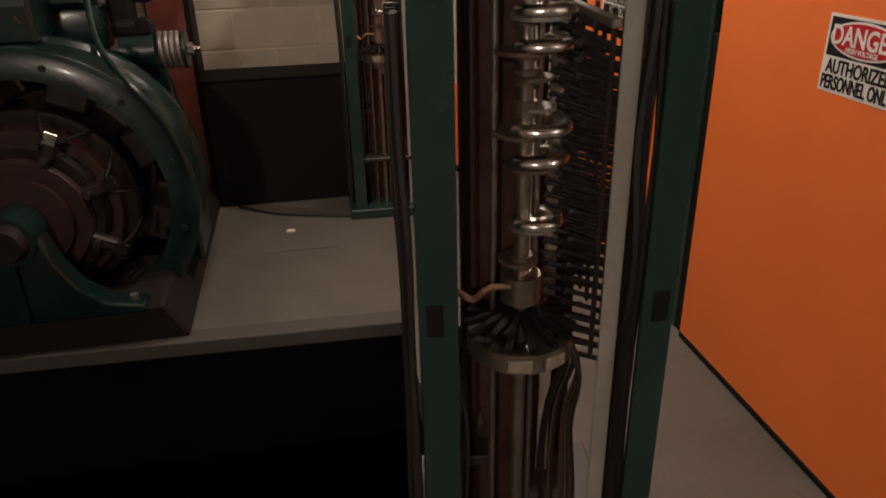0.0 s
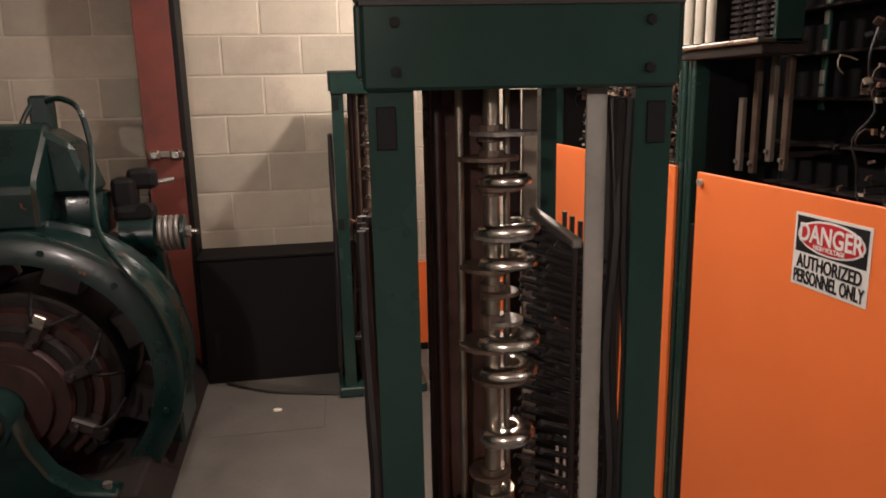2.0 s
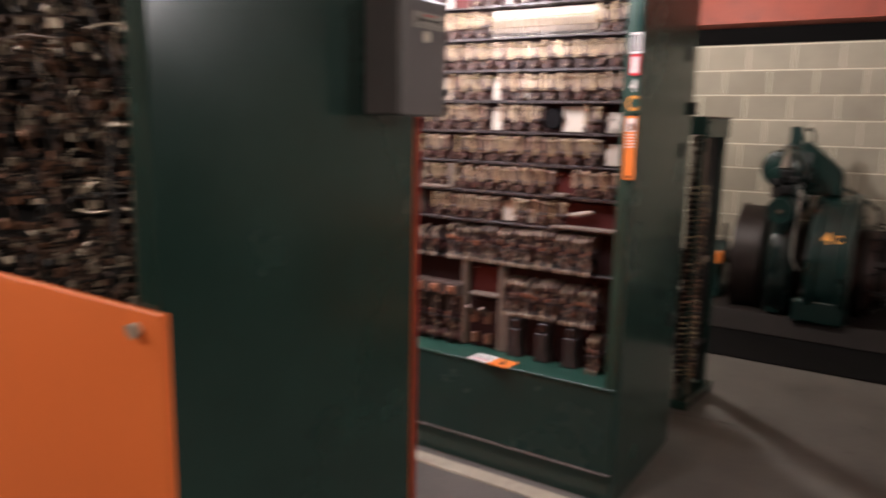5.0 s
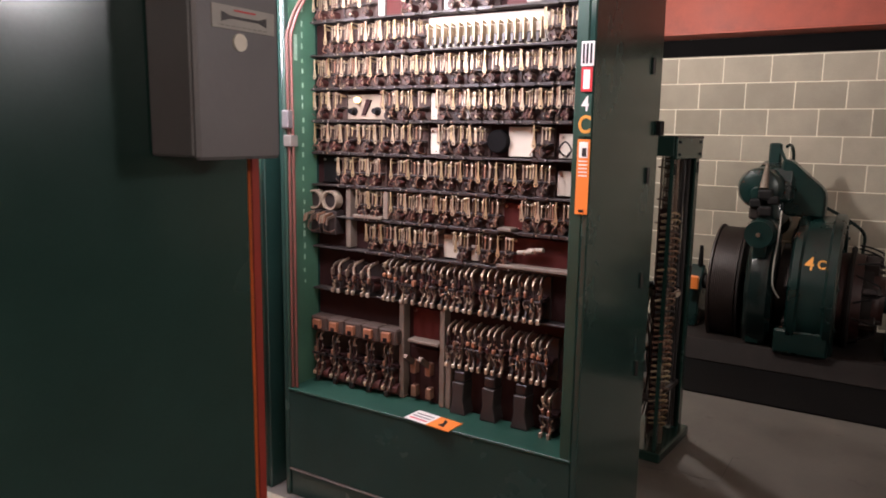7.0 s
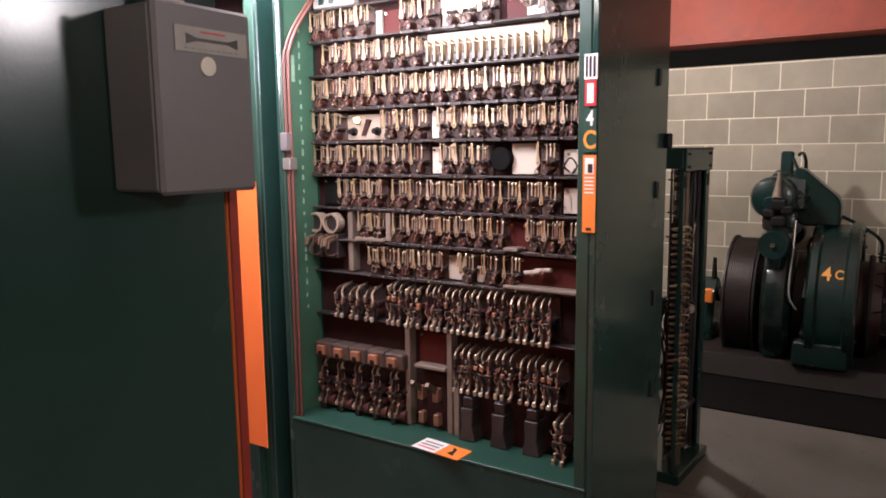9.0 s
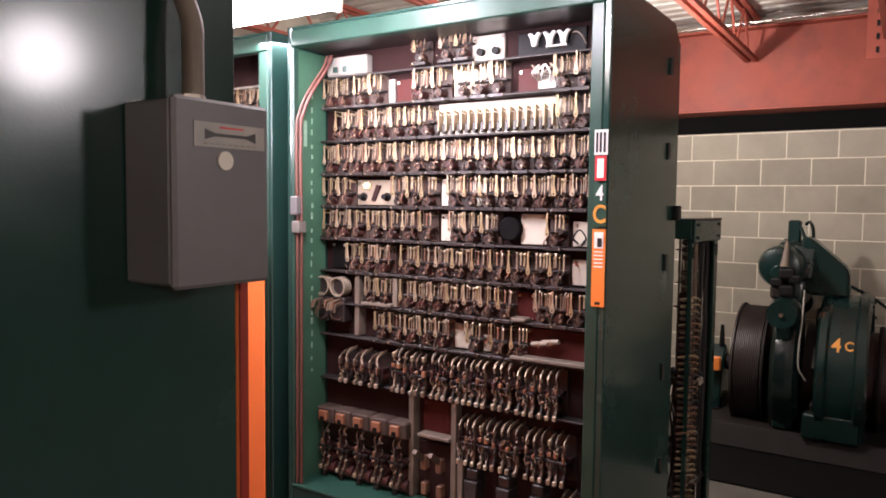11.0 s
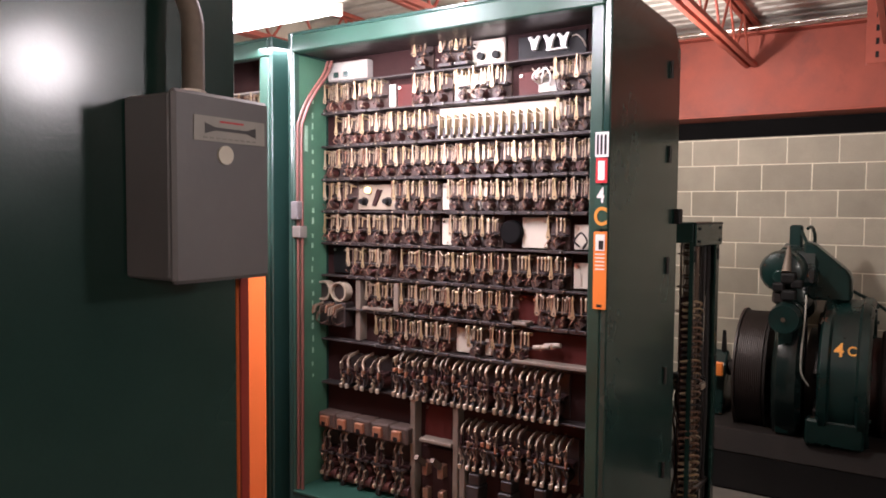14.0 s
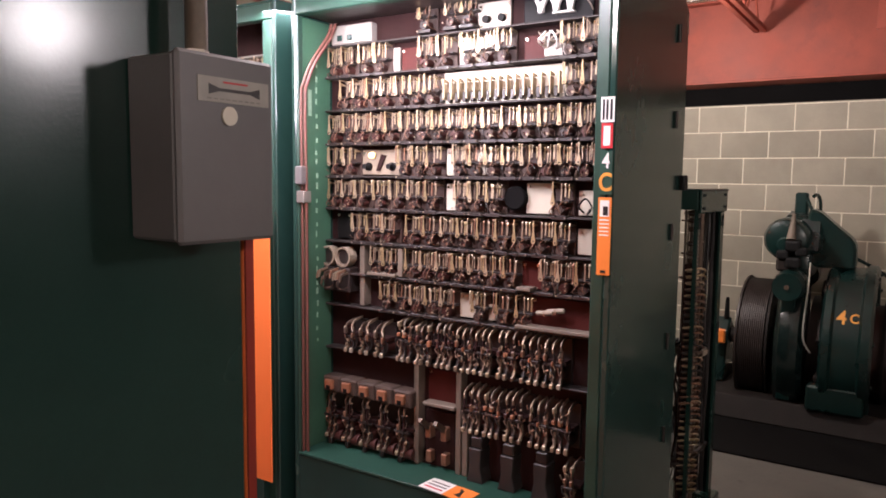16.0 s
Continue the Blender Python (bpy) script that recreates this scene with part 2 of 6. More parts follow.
def box(x0, x1, y0, y1, z0, z1, bevel=0.0, bm=None, seg=1):
    own = bmesh.new()
    bmesh.ops.create_cube(own, size=1.0)
    for v in own.verts:
        v.co = Vector((x0 + (v.co.x + 0.5) * (x1 - x0), y0 + (v.co.y + 0.5) * (y1 - y0), z0 + (v.co.z + 0.5) * (z1 - z0)))
    if bevel:
        bmesh.ops.bevel(own, geom=own.edges[:], offset=bevel, segments=seg, affect="EDGES", profile=0.5)
    return into(bm, own)


def into(bm, own):
    if bm is None:
        return own
    tmp = bpy.data.meshes.new("tmp")
    own.to_mesh(tmp)
    own.free()
    bm.from_mesh(tmp)
    bpy.data.meshes.remove(tmp)
    return bm


def rod(p0, p1, r, seg=12, bm=None, r2=None):
    own = bmesh.new()
    a, b = Vector(p0), Vector(p1)
    d = b - a
    bmesh.ops.create_cone(own, cap_ends=True, segments=seg, radius1=r, radius2=r if r2 is None else r2, depth=d.length)
    own.transform(Matrix.Translation((a + b) / 2) @ d.to_track_quat("Z", "Y").to_matrix().to_4x4())
    return into(bm, own)


def lathe(profile, axis="Y", seg=40, bm=None, arc=(0, 360)):
    """Turn (radius, along) pairs round an axis; a closed profile gives a ring."""
    own = bmesh.new()
    full = abs(arc[1] - arc[0]) >= 360
    n = seg if full else seg + 1
    rings = []
    for i in range(n):
        a = radians(arc[0] + (arc[1] - arc[0]) * i / seg)
        c, s = math.cos(a), math.sin(a)
        rings.append([own.verts.new({"Y": (r * c, h, r * s), "Z": (r * c, r * s, h), "X": (h, r * c, r * s)}[axis]) for r, h in profile])
    for i in range(seg):
        a, b = rings[i], rings[(i + 1) % n]
        for j in range(len(profile)):
            k = (j + 1) % len(profile)
            own.faces.new((a[j], b[j], b[k], a[k]))
    if not full:
        own.faces.new(rings[0])
        own.faces.new(rings[-1][::-1])
    bmesh.ops.recalc_face_normals(own, faces=own.faces[:])
    return into(bm, own)


def pipe(points, r, seg=6, bm=None, smooth_steps=4):
    """A round tube through points, eased between them."""
    own = bmesh.new()
    pts = [Vector(p) for p in points]
    path = []
    for i in range(len(pts) - 1):
        p0, p1, p2, p3 = pts[max(i - 1, 0)], pts[i], pts[i + 1], pts[min(i + 2, len(pts) - 1)]
        for k in range(smooth_steps):
            t = k / smooth_steps
            path.append(0.5 * (2 * p1 + (p2 - p0) * t + (2 * p0 - 5 * p1 + 4 * p2 - p3) * t * t + (3 * p1 - p0 - 3 * p2 + p3) * t**3))
    path.append(pts[-1])
    rings = []
    for i, p in enumerate(path):
        d = (path[min(i + 1, len(path) - 1)] - path[max(i - 1, 0)]).normalized()
        q = d.to_track_quat("Z", "Y") if i == 0 else last.rotation_difference(d) @ q
        last = d
        rings.append([own.verts.new(p + q @ Vector((r * math.cos(2 * math.pi * k / seg), r * math.sin(2 * math.pi * k / seg), 0))) for k in range(seg)])
    for a, b in zip(rings, rings[1:]):
        for k in range(seg):
            own.faces.new((a[k], a[(k + 1) % seg], b[(k + 1) % seg], b[k]))
    own.faces.new(rings[0][::-1])
    own.faces.new(rings[-1])
    return into(bm, own)


def prism(outline, lo, hi, axis="Y", bm=None, bevel=0.0):
    """Push an outline (pairs) along an axis from lo to hi."""
    own = bmesh.new()
    at = {"Y": lambda u, v, w: (u, w, v), "X": lambda u, v, w: (w, u, v), "Z": lambda u, v, w: (u, v, w)}[axis]
    a = [own.verts.new(at(u, v, lo)) for u, v in outline]
    b = [own.verts.new(at(u, v, hi)) for u, v in outline]
    n = len(outline)
    own.faces.new(a)
    own.faces.new(b[::-1])
    for i in range(n):
        own.faces.new((a[i], b[i], b[(i + 1) % n], a[(i + 1) % n]))
    bmesh.ops.recalc_face_normals(own, faces=own.faces[:])
    if bevel:
        bmesh.ops.bevel(own, geom=own.edges[:], offset=bevel, segments=1, affect="EDGES")
    return into(bm, own)


def letters(text, size, m, mat, parent, name="lettering", spread=1.0, bold=0.0, align="CENTER"):
    cu = bpy.data.curves.new("text", "FONT")
    cu.body, cu.size, cu.extrude, cu.align_x, cu.align_y, cu.offset = text, size, 0.0008, align, "CENTER", bold
    tmp = bpy.data.objects.new("text", cu)
    scene.collection.objects.link(tmp)
    bpy.context.view_layer.update()
    me = bpy.data.meshes.new_from_object(tmp.evaluated_get(bpy.context.evaluated_depsgraph_get()))
    bpy.data.objects.remove(tmp)
    me.transform(m @ Matrix.Diagonal((spread, 1, 1, 1)))
    me.materials.clear()
    me.materials.append(mat)
    ob = new(name, me)
    ob.parent = parent
    return ob


def structure(name, bm, mat, label, category):
    return tagged(link(name, bm, mat), label, category, kind="structure")


FACE_W = Matrix(((0, 0, -1, 0), (-1, 0, 0, 0), (0, 1, 0, 0), (0, 0, 0, 1)))  # lettering that faces -x

# ---- setting ----
WEST, EAST, SOUTH, NORTH, TOP = -2.6, 8.23, -6.2, 4.50, 3.02
bm = box(WEST, EAST, SOUTH, 1.85, -0.15, 0.0)
box(1.20, EAST, 1.85, NORTH, -0.15, 0.0, bm=bm)
box(WEST, -2.2, 1.85, NORTH, -0.15, 0.0, bm=bm)
prism([(-2.2, 3.0), (1.20, 2.86), (1.20, NORTH), (-2.2, NORTH)], -0.15, 0.0, "Z", bm)
bmesh.ops.remove_doubles(bm, verts=bm.verts[:], dist=0.0005)
floor = structure("floor", bm, FLOOR, "pale grey stained concrete machine room floor", "floor")
wall_north = structure("wall_north", box(WEST, EAST + 0.2, NORTH, NORTH + 0.2, -0.15, TOP + 0.3), MORTAR_N, "tan concrete block wall with mortar joints", "wall")
wall_east = structure("wall_east", box(EAST, EAST + 0.2, SOUTH, NORTH - 0.002, -0.15, TOP + 0.3), MORTAR, "grey concrete block wall with pale joints", "wall")
wall_west = structure("wall_west", box(WEST - 0.2, WEST, SOUTH, NORTH - 0.002, -0.15, TOP + 0.3), PLAIN, "plain painted block wall", "wall")
wall_south = structure("wall_south", box(WEST, EAST, SOUTH - 0.2, SOUTH, -0.15, TOP + 0.3), PLAIN, "plain painted block wall", "wall")

# corrugated deck, ribs along y
bm = bmesh.new()
xs, x = [], WEST
while x < EAST:
    xs += [(x, TOP), (x + 0.09, TOP), (x + 0.105, TOP + 0.038), (x + 0.137, TOP + 0.038)]
    x += 0.152
lo = [bm.verts.new((a, SOUTH - 0.1, b)) for a, b in xs]
hi = [bm.verts.new((a, NORTH + 0.1, b)) for a, b in xs]
for i in range(len(xs) - 1):
    bm.faces.new((lo[i], hi[i], hi[i + 1], lo[i + 1]))
box(WEST, EAST + 0.2, SOUTH - 0.1, NORTH + 0.1, TOP + 0.06, TOP + 0.12, bm=bm)
structure("ceiling", bm, DECK, "pale corrugated steel roof deck", "ceiling")

# pit with its unlit depth put into black colour, curbs and a black floor plate
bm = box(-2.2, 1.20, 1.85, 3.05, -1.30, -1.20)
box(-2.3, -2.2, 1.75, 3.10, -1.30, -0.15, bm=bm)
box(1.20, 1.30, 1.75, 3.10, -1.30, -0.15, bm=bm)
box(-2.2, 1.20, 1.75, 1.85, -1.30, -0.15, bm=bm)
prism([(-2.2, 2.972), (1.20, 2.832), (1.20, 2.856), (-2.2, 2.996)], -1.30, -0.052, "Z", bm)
tagged(link("floor_pit", bm, MATT), "pit beside the machine floor, its unlit depth painted black", "floor pit", kind="structure")
tagged(link("curb", prism([(-2.2, 2.955), (1.20, 2.815), (1.20, 2.905), (-2.2, 3.045)], -0.05, 0.010, "Z", bevel=0.004), CURB), "dark grey concrete curb edging the machine floor", "curb", kind="structure")
tagged(link("floor_plate", box(6.42, 8.22, -1.2, 1.75, 0.0, 0.012, 0.003), MATT), "black painted steel floor plate under the machine", "floor plate", kind="structure")


# red edge beam on the east wall, a red column on the north wall, bar joists
beam = thing("steel_beam", (8.02, SOUTH, 2.30), "deep red-painted steel edge beam along the block wall", "beam", kind="structure")
part("web", box(-0.01, 0.01, 0, NORTH - SOUTH, 0.018, 0.60), RED, beam)
part("bottom_flange", box(-0.10, 0.205, 0, NORTH - SOUTH, 0.0, 0.018, 0.003), RED, beam)
part("top_flange", box(-0.10, 0.205, 0, NORTH - SOUTH, 0.60, 0.618, 0.003), RED, beam)

col = thing("steel_column", (0.30, 4.40, 0.0), "red-painted steel column against the block wall", "column", kind="structure")
part("near_flange", box(-0.085, 0.085, -0.10, -0.088, 0, TOP - 0.02, 0.002), RED_D, col)
part("far_flange", box(-0.085, 0.085, 0.086, 0.098, 0, TOP - 0.02, 0.002), RED_D, col)
part("web", box(-0.005, 0.005, -0.088, 0.086, 0, TOP - 0.02), RED_D, col)
part("side_plate", box(0.0865, 0.112, -0.095, 0.095, 0, TOP - 0.02, 0.002), BLACK, col, "black strip down the right side")
clip = thing("beam_clamp", (0.34, 4.30, 1.20), "pair of bright cast clamps on the red column", "clamp")
part("strap", box(-0.115, 0.055, -0.012, 0.0, -0.016, 0.016, 0.004), DULL, clip)
for x in (-0.080, 0.02):
    part("clamp_body", box(x - 0.030, x + 0.024, -0.040, -0.012, -0.026, 0.024, 0.010), STEEL, clip)
    part("clamp_nut", rod((x, -0.052, 0), (x, -0.040, 0), 0.016, 6), BRIGHT, clip)


def bar_joist(y, label):
    e = thing("bar_joist", (WEST, y, 2.66), label, "roof joist", group="roof joists", kind="structure")
    L = EAST - WEST - 0.25
    for dy in (-0.028, 0.028):
        part("bottom_chord", box(0.1, L, dy - 0.018, dy + 0.018, 0.0, 0.032, 0.003), RED, e)
        part("top_chord", box(0.0, L + 0.2, dy - 0.018, dy + 0.018, 0.315, 0.345, 0.003), RED, e)
    n = 22
    step = (L - 0.2) / n
    for i in range(n):
        a, b = 0.1 + i * step, 0.1 + (i + 0.5) * step
        part("web_bar", rod((a, 0, 0.02), (b, 0, 0.325), 0.009, 8, rod((b, 0, 0.325), (a + step, 0, 0.02), 0.009, 8)), RED, e)
    return e


for y in (-5.2, -3.5, -1.85, -0.18, 0.62, 1.52, 2.75, 4.0):
    bar_joist(y, "red open-web steel bar joist under the deck")
cond = thing("ceiling_conduit", (7.5, SOUTH + 0.01, 2.90), "bright metal conduit run under the roof deck", "conduit", kind="structure")
part("tube", rod((0, 0, 0), (0.35, NORTH - SOUTH - 0.02, 0.0), 0.013, 10), BRIGHT, cond, smooth=True)
for y in (1.0, 2.67, 4.35, 6.02, 6.82, 7.72, 8.95, 10.2):
    part("hanger", rod((y / (NORTH - SOUTH) * 0.35, y, 0), (y / (NORTH - SOUTH) * 0.35, y, 0.115), 0.005, 6), DULL, cond)

channel = thing("slotted_channel", (7.60, 0.76, 2.545), "red-painted slotted steel channel hanging from the deck", "steel channel", kind="structure")
part("face", box(0.0, 0.006, -0.16, 0.0, 0.0, TOP - 2.55, 0.002), RED, channel)
part("return_flange", box(0.006, 0.045, -0.006, 0.0, 0.0, TOP - 2.55, 0.002), RED, channel)
for k in range(5):
    part("slot", box(-0.0008, 0.0002, -0.075, -0.055, 0.035 + k * 0.085, 0.075 + k * 0.085), BLACK, channel)


# ---- cabinets ----
def cabinet(at, depth, width, height, label, group, front_west=True, posts=0.04, kick=0.47):
    """Open steel cabinet: origin at its low x, low y corner. Panel side open to -x when front_west."""
    e = thing("controller_cabinet", at, label, "controller cabinet", group)
    part("side_panel", prism([(0.0, 0.0), (depth, 0.0), (depth, height - 0.07), (depth - 0.08, height), (0.0, height)], 0.0, 0.022, "Y", bevel=0.004), GREEN, e)
    part("side_panel", prism([(0.0, 0.0), (depth, 0.0), (depth, height - 0.07), (depth - 0.08, height), (0.0, height)], width - 0.022, width, "Y", bevel=0.004), GREEN, e)
    part("top_panel", box(0.0, depth - 0.08, 0.023, width - 0.023, height - 0.012, height, 0.003), GREEN, e)
    return e


# controller 4C: relay side towards -x
CX, CY, CW, CH, CD = 4.157, 1.215, 1.285, 2.245, 0.735
four_c = cabinet((CX, CY, 0), CD, CW, CH, "dark green relay controller cabinet with open front", "controller cabinets")
part("corner_post", box(0.001, 0.045, 0.023, 0.062, 0.47, CH - 0.075, 0.003), GREEN_P, four_c)
part("corner_post", box(0.001, 0.030, CW - 0.034, CW - 0.023, 0.47, CH - 0.075, 0.003), GREEN_P, four_c)
part("header", box(-0.004, 0.040, 0.0225, CW - 0.0225, CH - 0.075, CH - 0.0125, 0.004), GREEN_P, four_c)
part("kick_panel", box(0.002, 0.020, 0.0225, CW - 0.0225, 0.125, 0.466, 0.003), GREEN, four_c)
part("plinth", box(0.010, 0.030, 0.0225, CW - 0.0225, 0.0, 0.118, 0.003), GREEN, four_c)
part("plinth_lip", box(-0.002, 0.012, 0.0225, CW - 0.0225, 0.118, 0.124, 0.001), DULL, four_c)
part("sill", box(-0.002, 0.19, 0.0225, CW - 0.0225, 0.466, 0.476, 0.002), GREEN_IN, four_c, "worn pale green sill")
part("inner_lining", box(0.032, 0.185, CW - 0.030, CW - 0.0225, 0.477, CH - 0.08), GREEN_L, four_c, "pale green inner side with stencil marks")
part("inner_lining", box(0.046, 0.185, 0.0225, 0.030, 0.477, CH - 0.08), GREEN_IN, four_c)
part("back_panel", box(0.205, 0.220, 0.023, CW - 0.023, 0.0, CH - 0.013), BROWN, four_c, "dark brown slate backing")
part("canopy", box(0.041, 0.204, 0.031, CW - 0.031, CH - 0.072, CH - 0.060), DARK, four_c)
for z in (0.6, 0.95, 1.35, 1.75, 2.05):
    part("hinge", rod((0.60, -0.006, z), (0.60, -0.006, z + 0.06), 0.006, 8), DARK, four_c)
part("latch", box(CD - 0.05, CD - 0.004, -0.022, 0.0, 1.53, 1.585, 0.004), BLACK, four_c)
rnd = random.Random(6)
for i in range(24):
    z, x = 1.985 - i * 0.047 + rnd.uniform(-0.006, 0.006), 0.100 + rnd.uniform(-0.003, 0.003)
    part("stencil_mark", box(x, x + rnd.uniform(0.006, 0.011), CW - 0.0312, CW - 0.0298, z, z + rnd.uniform(0.012, 0.026)), STENCIL, four_c)
part("stencil_patch", box(0.060, 0.078, CW - 0.0308, CW - 0.0298, 1.80, 1.90), STENCIL, four_c, "pale rubbed patch")

RAILS = (2.075, 1.957, 1.827, 1.697, 1.570, 1.443, 1.313, 1.186, 1.056, 0.878)
rail_bm = box(0.152, 0.204, 0.031, CW - 0.031, -0.007, 0.0, 0.0015)
rail0 = part("shelf_rail", rail_bm, RAIL, four_c, "grey steel mounting rail")
rail0.location.z = RAILS[0]
for z in RAILS[1:]:
    again(rail0, (0, 0, z))


def on_panel(y, z):
    """Mounting place on the relay panel."""
    return (CX + 0.205, y, z)


def relay(seed):
    """One small relay: a keyhole lever and slim spring strips hung over a dark coil, screws and pigtails."""
    rnd = random.Random(seed)
    e = thing("relay", (0, 0, 0), "small open relay with a brass keyhole lever and spring strips", "relay", "relays on the controller panel")
    part("base", box(-0.010, 0.0, -0.035, 0.035, -0.004, 0.113, 0.002), BASE_R, e)
    part("coil", rod((-0.010, 0.002, 0.020), (-0.048, 0.002, 0.020), 0.0160, 12), MAROON, e, smooth=True)
    part("coil_ring", lathe([(0.006, -0.051), (0.0160, -0.051), (0.0160, -0.047), (0.006, -0.047)], "X", 14), rnd.choice((BASE_R, DARK, MAROON)), e).location = (0, 0.002, 0.020)
    part("core_end", rod((-0.0540, -0.006, 0.016), (-0.0505, -0.006, 0.016), 0.0040, 8), rnd.choice((COPPER, PALE, OLDB)), e, "worn bright core end")
    part("crossbar", box(-0.040, -0.010, -0.033, 0.033, 0.046, 0.054, 0.002), DARK, e)
    part("yoke", box(-0.056, -0.012, -0.030, 0.030, -0.010, 0.003, 0.002), DARK, e)
    y, top, ring = 0.0195 + rnd.uniform(-0.0025, 0.0025), 0.113 + rnd.uniform(-0.003, 0.003), 0.047 + rnd.uniform(-0.004, 0.004)
    key = prism([(y - 0.0024, top), (y - 0.0026, 0.078), (y - 0.0058, ring + 0.014), (y - 0.0080, ring), (y - 0.0050, ring - 0.008), (y + 0.0050, ring - 0.008), (y + 0.0080, ring), (y + 0.0058, ring + 0.014), (y + 0.0026, 0.078), (y + 0.0024, top)], -0.0585, -0.0555, "X")
    lever = part("keyhole_lever", key, rnd.choice((BRASS, BRASS, PALE)), e, "brass keyhole lever")
    part("lever_hole", rod((-0.0600, y, ring), (-0.0580, y, ring), 0.0030, 8), DARK, lever)
    part("lever_arm", box(-0.056, -0.010, y - 0.0026, y + 0.0026, top - 0.0045, top - 0.001), rnd.choice((OLDB, BRASS)), lever)
    for y0 in (0.0305, 0.0085, -0.0015, -0.0115, -0.0205, -0.0300):
        if rnd.random() < 0.10:
            continue
        t, lo = rnd.uniform(0.099, 0.114), rnd.uniform(0.046, 0.066)
        w, x = rnd.uniform(0.0013, 0.0026), rnd.uniform(-0.054, -0.040)
        yy = y0 + rnd.uniform(-0.0016, 0.0016)
        f = prism([(-0.010, t - 0.006), (x, t), (x - 0.004, t - 0.007), (x - 0.0015, t * 0.6 + lo * 0.4), (x - 0.0042, lo), (x - 0.0015, lo), (x + 0.0012, t * 0.6 + lo * 0.4), (x - 0.0005, t - 0.010), (-0.010, t - 0.010)], yy - w, yy + w, "Y")
        part("spring_strip", f, rnd.choice((NICKEL, NICKEL, PALE, PALE, BRASS, OLDB, COPPER)), e)
        if rnd.random() < 0.5:
            part("contact_tip", box(x - 0.0065, x - 0.001, yy - w * 0.8, yy + w * 0.8, lo - 0.006, lo + 0.001), rnd.choice((OLDB, COPPER, PALE)), e)
    for y in (-0.024, 0.024):
        if rnd.random() < 0.6:
            part("terminal_screw", rod((-0.060, y, -0.003), (-0.012, y, -0.003), 0.0030, 7), rnd.choice((PALE, OLDB, DULL)), e)
    for _ in range(8):
        zz, yy = rnd.uniform(0.000, 0.052), rnd.uniform(-0.031, 0.031)
        part("small_fitting", rod((-0.060, yy, zz), (-0.050, yy + rnd.uniform(-0.007, 0.007), zz + rnd.uniform(-0.012, 0.012)), rnd.uniform(0.0014, 0.0032), 6), rnd.choice((OLDB, COPPER, DARK, OLDB, MAROON, NICKEL)), e)
    for k in range(2):
        y = rnd.uniform(-0.03, 0.03)
        part("pigtail", pipe([(-0.040, y, 0.050), (-0.058, y + rnd.uniform(-0.008, 0.008), 0.036), (-0.056, y + rnd.uniform(-0.012, 0.012), 0.012), (-0.012, y, 0.004)], 0.0016, 5, None, 3), rnd.choice((WIRE_K, WIRE_B, COPPER)), e, smooth=True)
    return e


RELAYS = [relay(s) for s in range(9)]
USED = [False] * len(RELAYS)


def set_relay(y, z):
    i = random.randrange(len(RELAYS))
    m = pose(*on_panel(y, z), 0, 0, random.uniform(-2.5, 2.5)) @ Matrix.Translation((0.0008, 0, 0))
    if not USED[i]:
        USED[i] = True
        RELAYS[i].matrix_basis = m
        return
    copy_thing(RELAYS[i], m)


def relay_row(z, *spans):
    """Relays shoulder to shoulder between the given ends (high y to low y)."""
    for a, b in spans:
        n = max(1, round((a - b) / 0.0715))
        for i in range(n):
            set_relay(a - (i + 0.5) * (a - b) / n, z)


relay_row(1.957, (2.46, 2.325), (2.305, 2.165), (2.03, 1.87), (1.845, 1.64), (1.47, 1.33))
relay_row(1.827, (2.40, 1.93), (1.455, 1.33))
relay_row(1.697, (2.46, 1.33))
relay_row(1.570, (2.46, 2.315), (2.12, 1.92), (1.88, 1.33))
relay_row(1.443, (2.46, 2.255), (2.24, 1.92), (1.87, 1.665), (1.495, 1.405))
relay_row(1.313, (2.34, 2.12), (2.08, 1.405))
relay_row(1.186, (2.245, 2.12), (2.08, 1.60), (1.526, 1.33))
relay_row(1.056, (2.20, 1.85), (1.776, 1.73), (1.70, 1.535))
relay_row(2.092, (2.03, 1.96), (1.915, 1.78))


